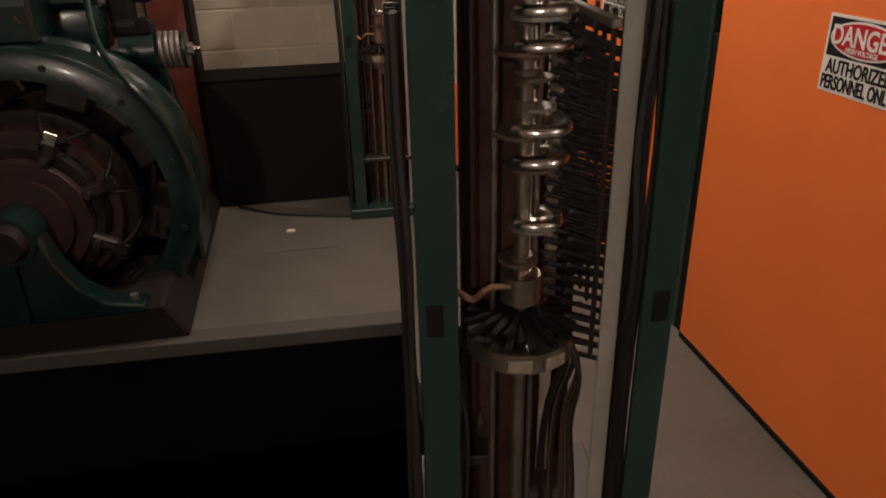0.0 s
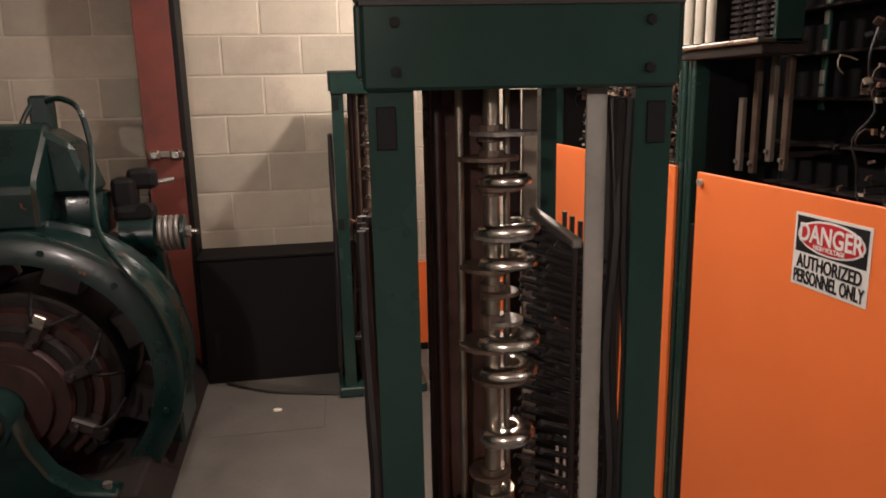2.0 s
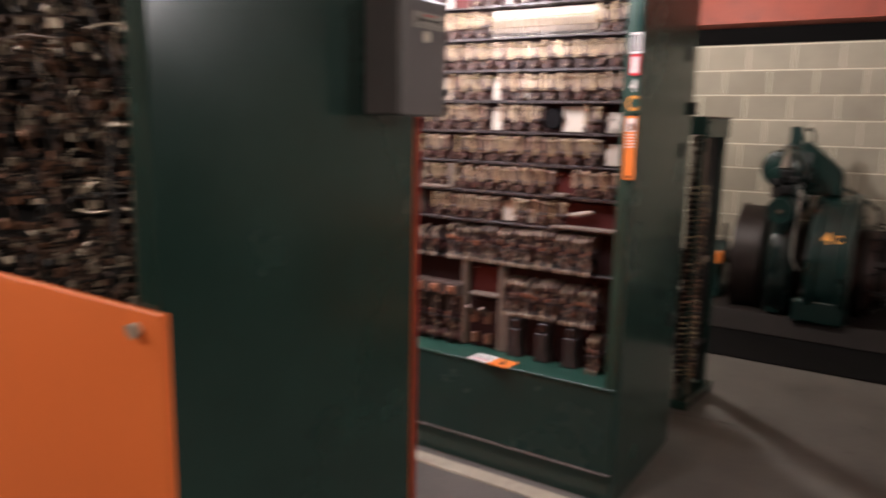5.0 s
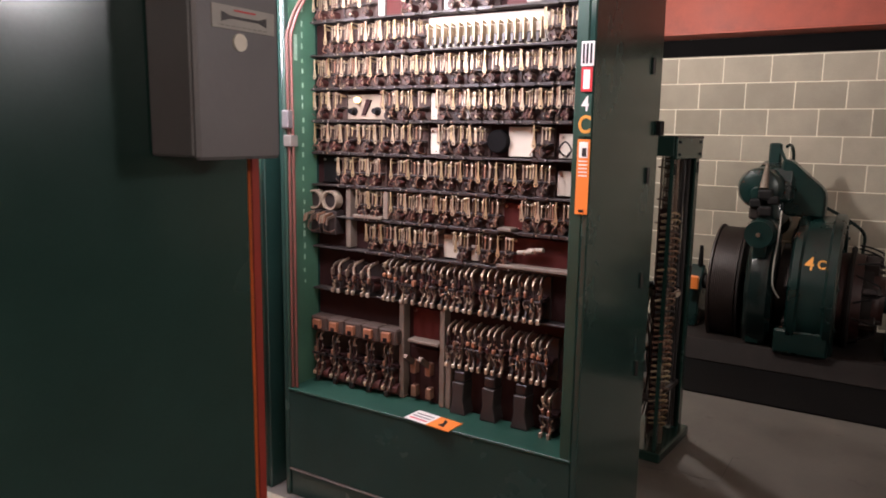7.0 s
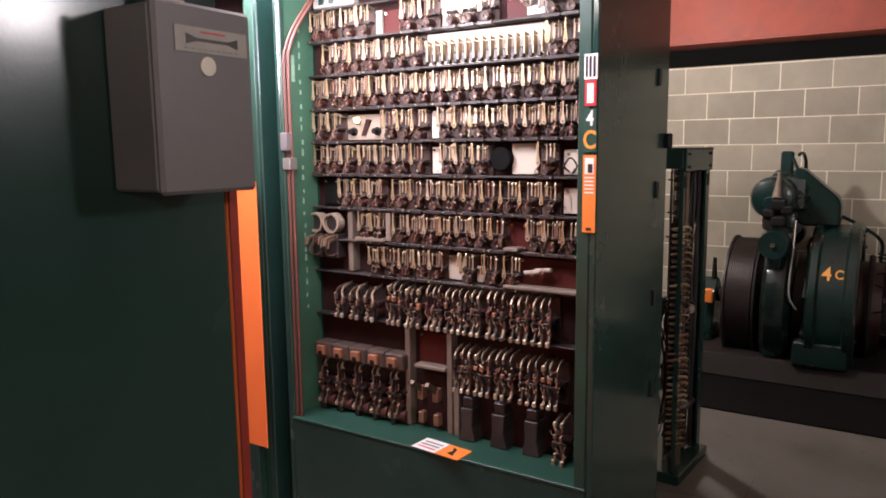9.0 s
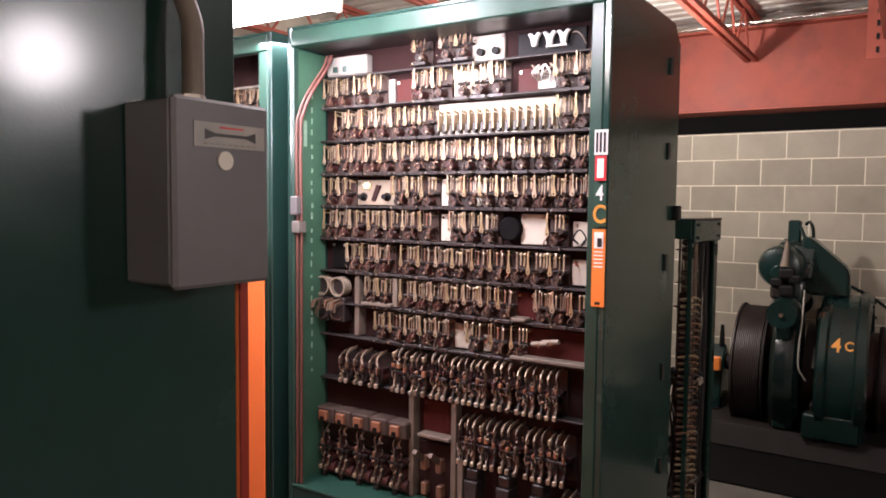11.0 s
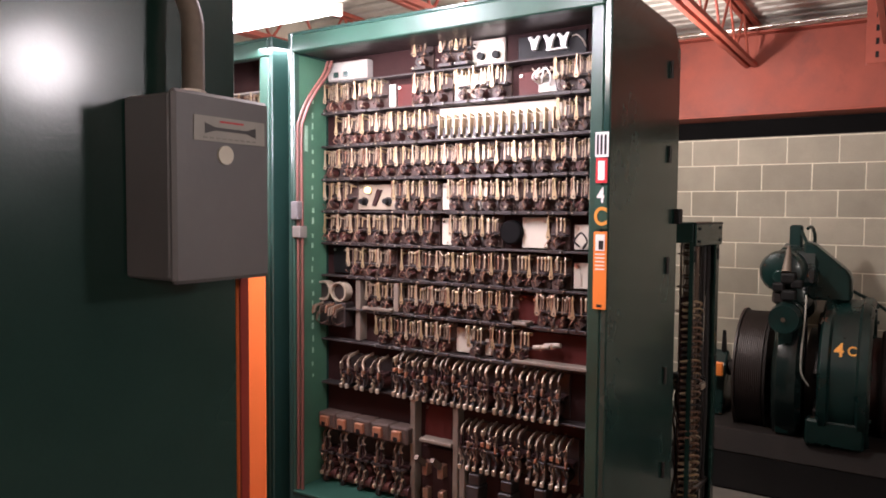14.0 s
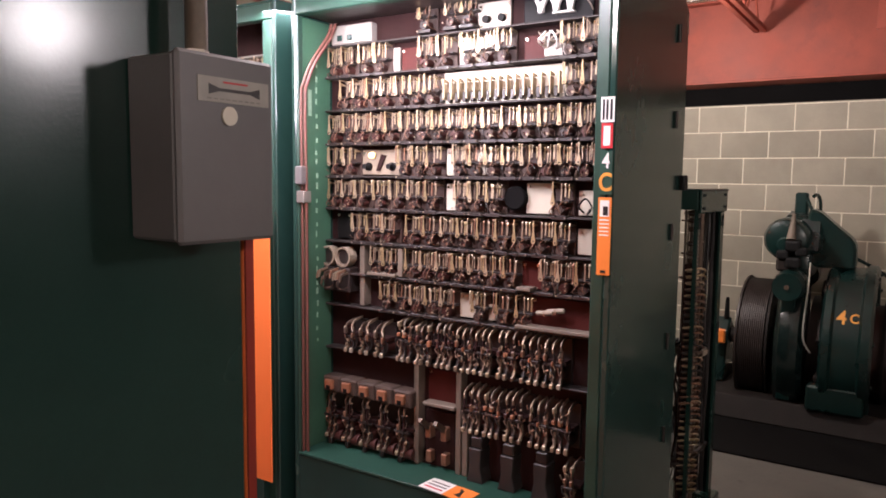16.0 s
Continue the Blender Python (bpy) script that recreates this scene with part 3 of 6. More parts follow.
def contactor(label, chute_top=False, w=0.084, h=0.150, seed=1, arms=3, caps=0.0):
    """A contactor: hooked arms side by side, copper blocks half way down, pale feet below."""
    rnd = random.Random(seed)
    e = thing("contactor", (0, 0, 0), label, "contactor", "contactors on the controller panel")
    part("base", box(-0.016, 0.0, -w / 2 + 0.002, w / 2 - 0.002, 0.0, h, 0.002), DARK, e)
    part("coil", rod((-0.014, 0, 0.034), (-0.062, 0, 0.034), 0.025, 14), MAROON, e, smooth=True)
    part("coil_ring", lathe([(0.013, -0.066), (0.0255, -0.066), (0.0255, -0.061), (0.013, -0.061)], "X", 16), DARK, e).location.z = 0.034
    part("crossbar", box(-0.060, -0.016, -w / 2 + 0.006, w / 2 - 0.006, h * 0.46, h * 0.46 + 0.014, 0.002), BROWN, e)
    for k in range(arms):
        y = (k - (arms - 1) / 2) * 0.0265 + 0.006 + rnd.uniform(-0.003, 0.003)
        d, t, top = rnd.uniform(-0.007, 0.006), rnd.uniform(0.0020, 0.0032), h + rnd.uniform(-0.010, 0.004)
        hook = prism([(-0.014, top + 0.012), (-0.060 + d, top + 0.004), (-0.074 + d, top - 0.004), (-0.083 + d, top - 0.018), (-0.080 + d, top - 0.034), (-0.072 + d, top - 0.034), (-0.076 + d, top - 0.016), (-0.068 + d, top - 0.009), (-0.014, top + 0.004)], y - t, y + t, "Y")
        part("contact_arm", hook, rnd.choice((OLDB, NICKEL, OLDB, BAR)), e, "hooked steel contact arm")
        turn = rnd.uniform(-0.004, 0.004)
        stem = prism([(-0.079 + d, top - 0.034), (-0.076, h * 0.62), (-0.078, h * 0.42), (-0.069, h * 0.42), (-0.067, h * 0.64), (-0.071 + d, top - 0.034)], y + turn - 0.0036, y + turn + 0.0036, "Y")
        part("arm_stem", stem, rnd.choice((DARK, BROWN, OLDB)), e, "dark moulded arm stem")
        if rnd.random() < caps:
            part("arm_cap", box(-0.086 + d, -0.066 + d, y - 0.006, y + 0.006, top - 0.022, top - 0.001, 0.003), PALE, e, "bright worn arm cap")
        z0 = h * rnd.uniform(0.42, 0.58)
        part("contact_block", box(-0.088 + d, -0.072 + d, y - rnd.uniform(0.003, 0.008), y + rnd.uniform(0.003, 0.008), z0, z0 + rnd.uniform(0.010, 0.026), 0.002), rnd.choice((OLDB, COPPER, BROWN, FACE_O, MAROON)), e, "worn copper contact block")
        for _ in range(5):
            zz, yy, xx = h * rnd.uniform(0.15, 0.85), y + rnd.uniform(-0.011, 0.011), rnd.uniform(-0.090, -0.070)
            part("small_fitting", rod((xx, yy, zz), (xx + rnd.uniform(-0.010, 0.012), yy + rnd.uniform(-0.010, 0.010), zz + rnd.uniform(-0.016, 0.016)), rnd.uniform(0.0018, 0.0042), 6), rnd.choice((NICKEL, OLDB, COPPER, DARK, PALE)), e)
        tip = prism([(-0.070, h * 0.40), (-0.062, h * 0.40), (-0.060, 0.030), (-0.070, 0.008), (-0.088, 0.002), (-0.088, 0.009), (-0.079, 0.015), (-0.070, 0.034)], y - 0.0036, y + 0.0036, "Y")
        part("lower_tip", tip, rnd.choice((NICKEL, OLDB, DARK, OLDB)), e, "bent lower contact")
        part("foot_clip", box(-0.092, -0.080, y - 0.0065, y + 0.0065, -0.004, 0.010 + rnd.uniform(0, 0.008), 0.002), rnd.choice((PALE, LUG, NICKEL, OLDB)), e, "pale terminal foot")
        part("pigtail", pipe([(-0.068, y, h * 0.52), (-0.080, y + 0.008, h * 0.40), (-0.074, y - 0.006, h * 0.24), (-0.058, y, 0.030)], 0.0026, 5, None, 3), rnd.choice((WIRE_B, WIRE_B, WIRE_K)), e, "braided pigtail", True)
    part("tie", box(-0.080, -0.068, -w / 2 + 0.012, w / 2 - 0.006, h * 0.44, h * 0.49, 0.001), DARK, e)
    if chute_top:
        ac = part("arc_chute", box(-0.080, -0.010, -w / 2 + 0.001, w / 2 - 0.001, h - 0.002, h + 0.062, 0.006), TAN, e, "taupe moulded arc chute")
        part("chute_face", box(-0.096, -0.079, -0.018, 0.022, h + 0.012, h + 0.050, 0.003), FACE_O, ac, "orange-brown chute face")
        part("chute_slot", box(-0.0975, -0.0955, -0.008, 0.012, h + 0.012, h + 0.029, 0.0008), BLACK, ac)
        part("blow_out_coil", rod((-0.045, -w / 2 + 0.006, -0.004), (-0.045, w / 2 - 0.004, -0.004), 0.024, 14), MAROON, e, smooth=True)
        part("foot", box(-0.075, -0.050, 0.004, 0.022, -0.037, -0.012, 0.003), DARK, e)
    return e


bigs = [contactor("dark contactor with three hooked brown metal arms", h=0.146 + 0.005 * (s % 3), seed=s, caps=(0.05, 0.3)[s % 2]) for s in (2, 3, 5, 8, 11, 14)]
spots = [(2.052 - i * 0.0865, 0.880) for i in range(8)] + [(1.762 - i * 0.0885, 0.665) for i in range(5)]
for i, (y, z) in enumerate(spots):
    m = Matrix.Translation(on_panel(y + random.uniform(-0.004, 0.004), z)) @ Matrix.Translation((0.006, 0, 0)) @ Matrix.Rotation(radians(random.uniform(-4, 4)), 4, "Z")
    if i < 6:
        bigs[i].matrix_basis = m
    else:
        copy_thing(random.choice(bigs), m)
contactor("twin-armed contactor with bright worn caps", False, 0.074, 0.152, 31, 2, 1.0).matrix_basis = Matrix.Translation(on_panel(1.376, 0.478))
chute = contactor("large contactor with a taupe arc chute and orange-brown face", True, 0.088, 0.185, 21, 2)
for i in range(5):
    m = Matrix.Translation(on_panel(2.418 - i * 0.089, 0.515))
    if i:
        copy_thing(chute, m)
    else:
        chute.matrix_basis = m
slim = contactor("slim dark contactor with narrow arms", False, 0.062, 0.12, 13, 2)
for i in range(3):
    m = Matrix.Translation(on_panel(2.315 - i * 0.075, 0.882))
    if i:
        copy_thing(slim, m)
    else:
        slim.matrix_basis = m


def plate(y0, y1, z0, z1, mat, label, name="mounting_plate", x=-0.012, bolts=2):
    e = thing(name, on_panel((y0 + y1) / 2, z0), label, "panel plate", "plates on the controller panel")
    w = abs(y1 - y0) / 2
    sheet = part("sheet", box(x, 0.0, -w, w, 0, z1 - z0, 0.002), mat, e)
    for i in range(bolts):
        part("screw", rod((x - 0.006, (w - 0.012) * (1 if i else -1), z1 - z0 - 0.012), (x + 0.002, (w - 0.012) * (1 if i else -1), z1 - z0 - 0.012), 0.005, 8), STEEL, sheet)
    return e


plate(2.160, 2.130, 1.962, 2.050, GREY_P, "narrow pale grey divider plate")
plate(2.12, 2.03, 1.962, 2.045, OXBLOOD, "oxblood red panel between relays")
plate(1.865, 1.735, 1.960, 2.058, WHITE, "white panel plate between relay groups")
plate(1.61, 1.53, 1.960, 2.040, OXBLOOD, "oxblood red panel between relays")
plate(2.31, 2.125, 1.575, 1.672, REEL, "beige panel plate with pilot lamp and knobs")
plate(1.915, 1.885, 1.575, 1.672, WHITE, "narrow white panel plate")
plate(1.785, 1.735, 1.575, 1.672, WHITE, "narrow white panel plate")
plate(1.915, 1.875, 1.448, 1.545, WHITE, "narrow white panel plate")
plate(1.59, 1.495, 1.448, 1.552, WHITE, "white panel plate beside a black dial")
plate(1.40, 1.33, 1.448, 1.530, WHITE, "white panel plate behind a wire loop")
plate(1.40, 1.33, 1.320, 1.405, WHITE, "white panel plate at the rail end")
plate(1.85, 1.785, 1.062, 1.150, WHITE, "white panel plate with a dark window")
plate(1.73, 1.70, 1.062, 1.120, WHITE, "narrow white panel plate")
plate(1.56, 1.33, 1.068, 1.165, OXBLOOD, "oxblood red empty panel")
plate(1.985, 1.835, 0.730, 0.850, OXBLOOD, "oxblood red empty panel")
plate(1.60, 1.526, 1.190, 1.285, OXBLOOD, "oxblood red empty panel")
plate(2.44, 2.36, 1.320, 1.425, BLACK, "black empty relay position")

# pilot lamp and knobs
pl = thing("pilot_lamp", on_panel(2.253, 1.650), "small lit amber pilot lamp on a beige plate", "pilot lamp")
part("bezel", rod((-0.020, 0, 0), (-0.011, 0, 0), 0.014, 14), BRASS, pl)
part("lens", rod((-0.032, 0, 0), (-0.019, 0, 0), 0.010, 14, r2=0.012), PILOT, pl)
for y, z in ((2.275, 1.607), (2.16, 1.607)):
    k = thing("knob", on_panel(y, z), "black round knob on a beige plate", "knob", "panel knobs")
    part("skirt", rod((-0.020, 0, 0), (-0.011, 0, 0), 0.016, 16), BLACK, k)
    part("grip", rod((-0.042, 0, 0), (-0.019, 0, 0), 0.0105, 12), BLACK, k)
fl = thing("flag_arm", on_panel(2.215, 1.58), "dark slanted lever on a beige plate", "lever")
part("lever", prism([(0.004, 0.010), (0.022, 0.010), (-0.004, 0.074), (-0.026, 0.070)], -0.020, -0.011, "X"), BROWN, fl)

# white terminal strip with a row of posts
ts = thing("terminal_strip", on_panel(1.695, 1.830), "long white terminal strip with slotted posts", "terminal strip")
part("backing", box(-0.012, 0, -0.245, 0.235, 0.0, 0.112, 0.002), WHITE, ts)
post = part("terminal_post", box(-0.040, -0.011, -0.0030, 0.0030, 0.014, 0.070, 0.001), PALE, ts)
post.location.y = -0.225
slot = part("slot", box(-0.030, -0.0115, -0.0075, 0.0075, 0.004, 0.040, 0.003), DARK, ts)
slot.location.y = -0.210
hook = part("post_hook", prism([(-0.012, 0.080), (-0.044, 0.086), (-0.044, 0.068), (-0.038, 0.068), (-0.036, 0.079), (-0.012, 0.074)], -0.005, 0.005, "Y"), BRASS, ts)
hook.location.y = -0.225
for i in range(1, 15):
    again(post, (0, -0.225 + i * 0.0318, 0))
    again(slot, (0, -0.210 + i * 0.0318, 0))
    again(hook, (0, -0.225 + i * 0.0318, 0))

# top row: black plate with three white Y-shaped holders, white plate with two knobs, grey box
yp = thing("relay_plate", on_panel(1.490, 2.080), "black plate with three white forked holders", "panel plate")
part("sheet", box(-0.010, 0, -0.12, 0.125, 0, 0.078, 0.002), BLACK, yp)
for y in (-0.050, 0.0, 0.054):
    fork = prism([(y - 0.007, 0.026), (y + 0.009, 0.026), (y + 0.013, 0.050), (y + 0.024, 0.068), (y + 0.014, 0.072), (y + 0.001, 0.058), (y - 0.012, 0.072), (y - 0.023, 0.068), (y - 0.012, 0.050)], -0.034, -0.020, "X", bevel=0.002)
    part("fork", rod((-0.026, y, 0.036), (-0.009, y, 0.036), 0.0055, 8, fork), SIGN_W, yp, "white forked holder")
part("fork_bracket", box(-0.030, -0.010, -0.062, 0.014, 0.020, 0.025, 0.001), SIGN_W, yp)
part("lead", pipe([(-0.012, -0.07, 0.060), (-0.030, -0.095, 0.058), (-0.030, -0.115, 0.040), (-0.012, -0.120, 0.020)], 0.0022, 5), WIRE_P, yp, smooth=True)
kp = plate(1.793, 1.665, 2.080, 2.168, WHITE, "white plate with two black knobs")
for y in (-0.035, 0.025):
    part("knob", rod((-0.030, y, 0.030), (-0.011, y, 0.030), 0.013, 14), BLACK, kp)
gb = thing("transformer_box", on_panel(2.345, 2.080), "pale grey sheet metal box with dark sockets", "control box")
part("housing", box(-0.040, 0, -0.10, 0.10, 0.0, 0.072, 0.004), GREY_P, gb)
for y in (0.055, 0.005):
    part("socket", box(-0.044, -0.039, y - 0.013, y + 0.013, 0.012, 0.034, 0.002), GREEN, gb)
sc = thing("transducer", on_panel(1.485, 1.962), "tangle of white wired terminals on the panel", "terminal cluster")
part("block", box(-0.03, 0, -0.045, 0.045, 0.0, 0.06, 0.004), DULL, sc)
for i in range(9):
    y = random.uniform(-0.045, 0.045)
    part("lead", pipe([(-0.03, y, 0.02 + random.uniform(0, 0.035)), (-0.060, y + random.uniform(-0.02, 0.02), 0.05), (-0.045, y + random.uniform(-0.03, 0.03), 0.08)], 0.0030, 5), SIGN_W if i % 2 else WIRE_P, sc)

# reel coils at the edge of the panel
for y in (2.455, 2.372):
    rc = thing("magnet_coil", on_panel(y, 1.187), "round tan coil cup over copper contact fingers", "coil", "magnet coils")
    cup = part("cup", lathe([(0.033, -0.062), (0.040, -0.062), (0.040, -0.020), (0.0, -0.020), (0.0, -0.026), (0.033, -0.026)], "X", 24), REEL, rc, "hollow tan coil cup", True)
    cup.location.z = 0.062
    part("core", rod((-0.050, 0, 0.062), (-0.026, 0, 0.062), 0.028, 16), DARK, rc, smooth=True)
    part("yoke", box(-0.060, 0.0, -0.034, 0.034, -0.078, 0.020, 0.004), DARK, rc)
    rnd = random.Random(int(y * 1000))
    for k in range(5):
        dy, zz = -0.028 + k * 0.013 + rnd.uniform(-0.004, 0.004), rnd.uniform(-0.03, 0.006)
        part("contact_finger", prism([(-0.060, zz + 0.02), (-0.105, zz + 0.012), (-0.112, zz - 0.018), (-0.106, zz - 0.018), (-0.098, zz + 0.004), (-0.060, zz + 0.010)], dy - 0.0032, dy + 0.0032, "Y"), rnd.choice((COPPER, NICKEL, OLDB)), rc)
    part("lead", pipe([(-0.06, 0.02, -0.02), (-0.085, 0.012, -0.050), (-0.08, -0.015, -0.065), (-0.06, -0.03, -0.055)], 0.0018, 5), WIRE_B, rc, smooth=True)

# the dial lies in shadow, which is put into its black colour
dd = thing("dial", on_panel(1.625, 1.50), "round dial relay with its shadow painted matt black", "dial relay")
part("drum", lathe([(0.0, -0.034), (0.036, -0.034), (0.042, -0.029), (0.042, 0.0), (0.0, 0.0)], "X", 28), MATT, dd, smooth=True)
lp = thing("wire_loop", on_panel(1.362, 1.478), "thin dark wire loop before a white plate", "wire loop")
part("loop", pipe([(-0.011, 0.02, -0.02), (-0.05, 0.022, 0.0), (-0.05, 0.0, 0.026), (-0.05, -0.022, 0.0), (-0.03, 0.0, -0.024), (-0.011, 0.0, -0.01)], 0.003, 6), WIRE_K, lp)

# pale uprights and short shelves in the lower half
for y, z0, z1 in ((2.285, 1.062, 1.300), (2.02, 0.478, 0.866), (1.832, 0.478, 0.866), (1.803, 0.478, 0.70), (2.10, 1.190, 1.300)):
    u = thing("upright_bar", on_panel(y, z0), "grey upright mounting bar between rails", "mounting bar", "mounting bars")
    part("bar", box(-0.045, 0, -0.011, 0.011, 0.0, z1 - z0, 0.002), BAR, u)
for y0, y1, z in ((1.60, 1.33, 1.058), (1.98, 1.84, 0.72), (2.25, 2.11, 1.188), (1.60, 1.545, 1.188)):
    s = thing("short_shelf", on_panel((y0 + y1) / 2, z), "short pale steel shelf strip", "shelf", "short shelves")
    part("strip", box(-0.062, 0, -(y0 - y1) / 2, (y0 - y1) / 2, 0.0, 0.012, 0.002), BAR, s)
for y, z in ((1.50, 1.118), (1.46, 1.128)):
    f = thing("fuse_link", on_panel(y, z), "pale cartridge fuse in clips", "fuse", "fuses")
    part("cartridge", rod((-0.04, -0.03, 0.004), (-0.035, 0.03, -0.004), 0.008, 10), WIRE_P, f)
    part("clip", box(-0.045, 0.0, -0.004, 0.004, -0.012, 0.006, 0.001), COPPER, f)
sw = thing("knife_switch", on_panel(1.925, 0.478), "twin-bladed knife switch with pale handles", "knife switch")
part("base", box(-0.02, 0, -0.065, 0.065, 0.0, 0.215, 0.003), BROWN, sw)
for y in (-0.034, 0.034):
    part("blade", prism([(-0.018, 0.150), (-0.10, 0.205), (-0.112, 0.193), (-0.03, 0.130)], y - 0.008, y + 0.008, "Y"), OLDB, sw)
    part("jaw", box(-0.055, -0.019, y - 0.012, y + 0.012, 0.115, 0.165, 0.003), COPPER, sw)
    part("hinge_lug", box(-0.05, -0.019, y - 0.012, y + 0.012, 0.02, 0.065, 0.003), COPPER, sw)
for i in range(3):
    d = thing("shunt_magnet", on_panel(1.745 - i * 0.128, 0.477), "flared dark iron magnet pole block", "magnet block", "magnet blocks")
    part("pole", prism([(-0.034, 0.0), (0.034, 0.0), (0.022, 0.055), (0.026, 0.125), (-0.026, 0.125), (-0.022, 0.055)], -0.070, 0.0, "X", bevel=0.003), RAIL, d)
    part("cap", box(-0.06, 0.0, -0.022, 0.022, 0.126, 0.165, 0.004), DARK, d)

# cables down the front post
cb = thing("cable_bundle", (CX - 0.004, 2.468, 0.48), "brown cables running down the green post", "cable")
for k, (dx, dy) in enumerate(((0.0, 0.0), (0.012, -0.008), (0.004, -0.018))):
    part("cable", pipe([(0.135 + dx, -0.055 + dy, 1.672), (0.115 + dx, -0.050 + dy, 1.62), (0.05 + dx, -0.030 + dy, 1.52), (0.024 + dx, -0.012 + dy, 1.44), (0.016 + dx, -0.006 + dy, 1.36), (0.016 + dx, -0.010 + dy, 0.9), (0.016 + dx, -0.008 + dy, 0.0)], 0.006, 8), (WIRE_R, WIRE_B, WIRE_R)[k], cb, smooth=True)
part("clamp", box(-0.002, 0.040, -0.035, 0.006, 0.985, 1.03, 0.003), DULL, cb)
part("switch_box", box(-0.012, 0.030, -0.030, 0.004, 1.055, 1.125, 0.004), GREY, cb)


# decals on the post of 4C
def decal(y, z, w, h, label, mat=None, name="decal"):
    e = thing(name, (CX - 0.0045, y, z), label, "label", "labels on the cabinet")
    part("sheet", box(0.0, 0.0035, -w / 2, w / 2, -h / 2, h / 2), mat or SIGN_W, e)
    return e


PY = CY + 0.0225
d = decal(PY, 1.767, 0.040, 0.072, "white label with black vertical bars")
for y in (-0.011, 0.001, 0.012):
    part("bar", box(-0.0012, 0.0005, y - 0.0032, y + 0.0032, -0.029, 0.029), SIGN_K, d)
d = decal(PY, 1.692, 0.034, 0.072, "red and white warning sticker", SIGN_R)
part("white_field", box(-0.0012, 0.0005, -0.010, 0.010, -0.028, 0.028), SIGN_W, d)
d = decal(PY, 1.618, 0.036, 0.060, "white number four on the green post", GREEN_IN)
letters("4", 0.062, Matrix.Translation((-0.0012, 0, 0)) @ FACE_W, SIGN_W, d, spread=0.75, bold=0.001)
d = decal(PY, 1.556, 0.040, 0.066, "orange letter C on the green post", GREEN_IN)
letters("C", 0.074, Matrix.Translation((-0.0012, 0, 0)) @ FACE_W, YELLOW, d, spread=0.8, bold=0.0014)
d = decal(PY, 1.400, 0.040, 0.228, "tall orange warning sticker with small print", SIGN_O)
part("white_field", box(-0.0012, 0.0005, -0.014, 0.014, 0.058, 0.106), SIGN_W, d)
part("dark_mark", box(-0.0020, -0.0010, -0.010, 0.004, 0.062, 0.088), SIGN_K, d)
for i in range(5):
    part("print_line", box(-0.0012, 0.0005, -0.014, 0.014, 0.046 - i * 0.011, 0.050 - i * 0.011), SIGN_W, d)
part("dark_mark", box(-0.0012, 0.0005, -0.008, 0.008, -0.108, -0.100), SIGN_K, d)
tag = thing("warning_tag", (4.19, 1.785, 0.476), "white and orange warning tag lying on the sill", "tag", turn=-6)
part("white_half", box(-0.045, 0.045, 0.0, 0.105, 0.0, 0.003), SIGN_W, tag)
part("orange_half", box(-0.045, 0.045, -0.10, 0.0, 0.0, 0.003), SIGN_O, tag)
for i in range(3):
    part("print_line", box(-0.030 + i * 0.022, -0.022 + i * 0.022, 0.012, 0.092, 0.003, 0.0038), (SIGN_R, DULL, DULL)[i], tag)
part("dark_mark", prism([(-0.028, -0.065), (0.022, -0.050), (0.030, -0.030), (0.0, -0.045), (-0.020, -0.035)], 0.003, 0.0038, "Z"), SIGN_K, tag)

# neighbouring controller in the same row
c2 = cabinet((CX, 2.583, 0), CD, CW, CH, "dark green relay controller cabinet beyond a narrow gap", "controller cabinets")
part("corner_post", box(0.001, 0.045, 0.023, 0.072, 0.0, CH - 0.075, 0.003), GREEN_P, c2)
part("corner_post", box(0.001, 0.045, CW - 0.062, CW - 0.023, 0.0, CH - 0.075, 0.003), GREEN_P, c2)
part("header", box(-0.004, 0.040, 0.0225, CW - 0.0225, CH - 0.075, CH - 0.0125, 0.004), GREEN_P, c2)
part("back_panel", box(0.205, 0.220, 0.023, CW - 0.023, 0.0, CH - 0.013), BROWN, c2)
for z in RAILS:
    part("shelf_rail", box(0.150, 0.204, 0.031, CW - 0.031, z - 0.010, z, 0.002), DULL, c2, "grey steel mounting rail")
for z in RAILS[1:7]:
    for i in range(6):
        set_relay(2.70 + i * 0.0735, z)
guard = thing("guard_board", (4.118, 2.588, 0.0), "orange guard board standing against the cabinet front", "guard board", "orange guard boards")
part("board", box(0.0, 0.006, 0.0, 1.20, 0.33, 1.42, 0.002), ORANGE, guard)
part("foot", box(0.0, 0.036, 0.05, 1.15, 0.0, 0.33, 0.002), GREEN, guard)

# ---- rear row: two cabinets seen from the back, orange boards, box ----
AX, AY, AD, AH = 2.170, 1.212, 0.603, 2.245


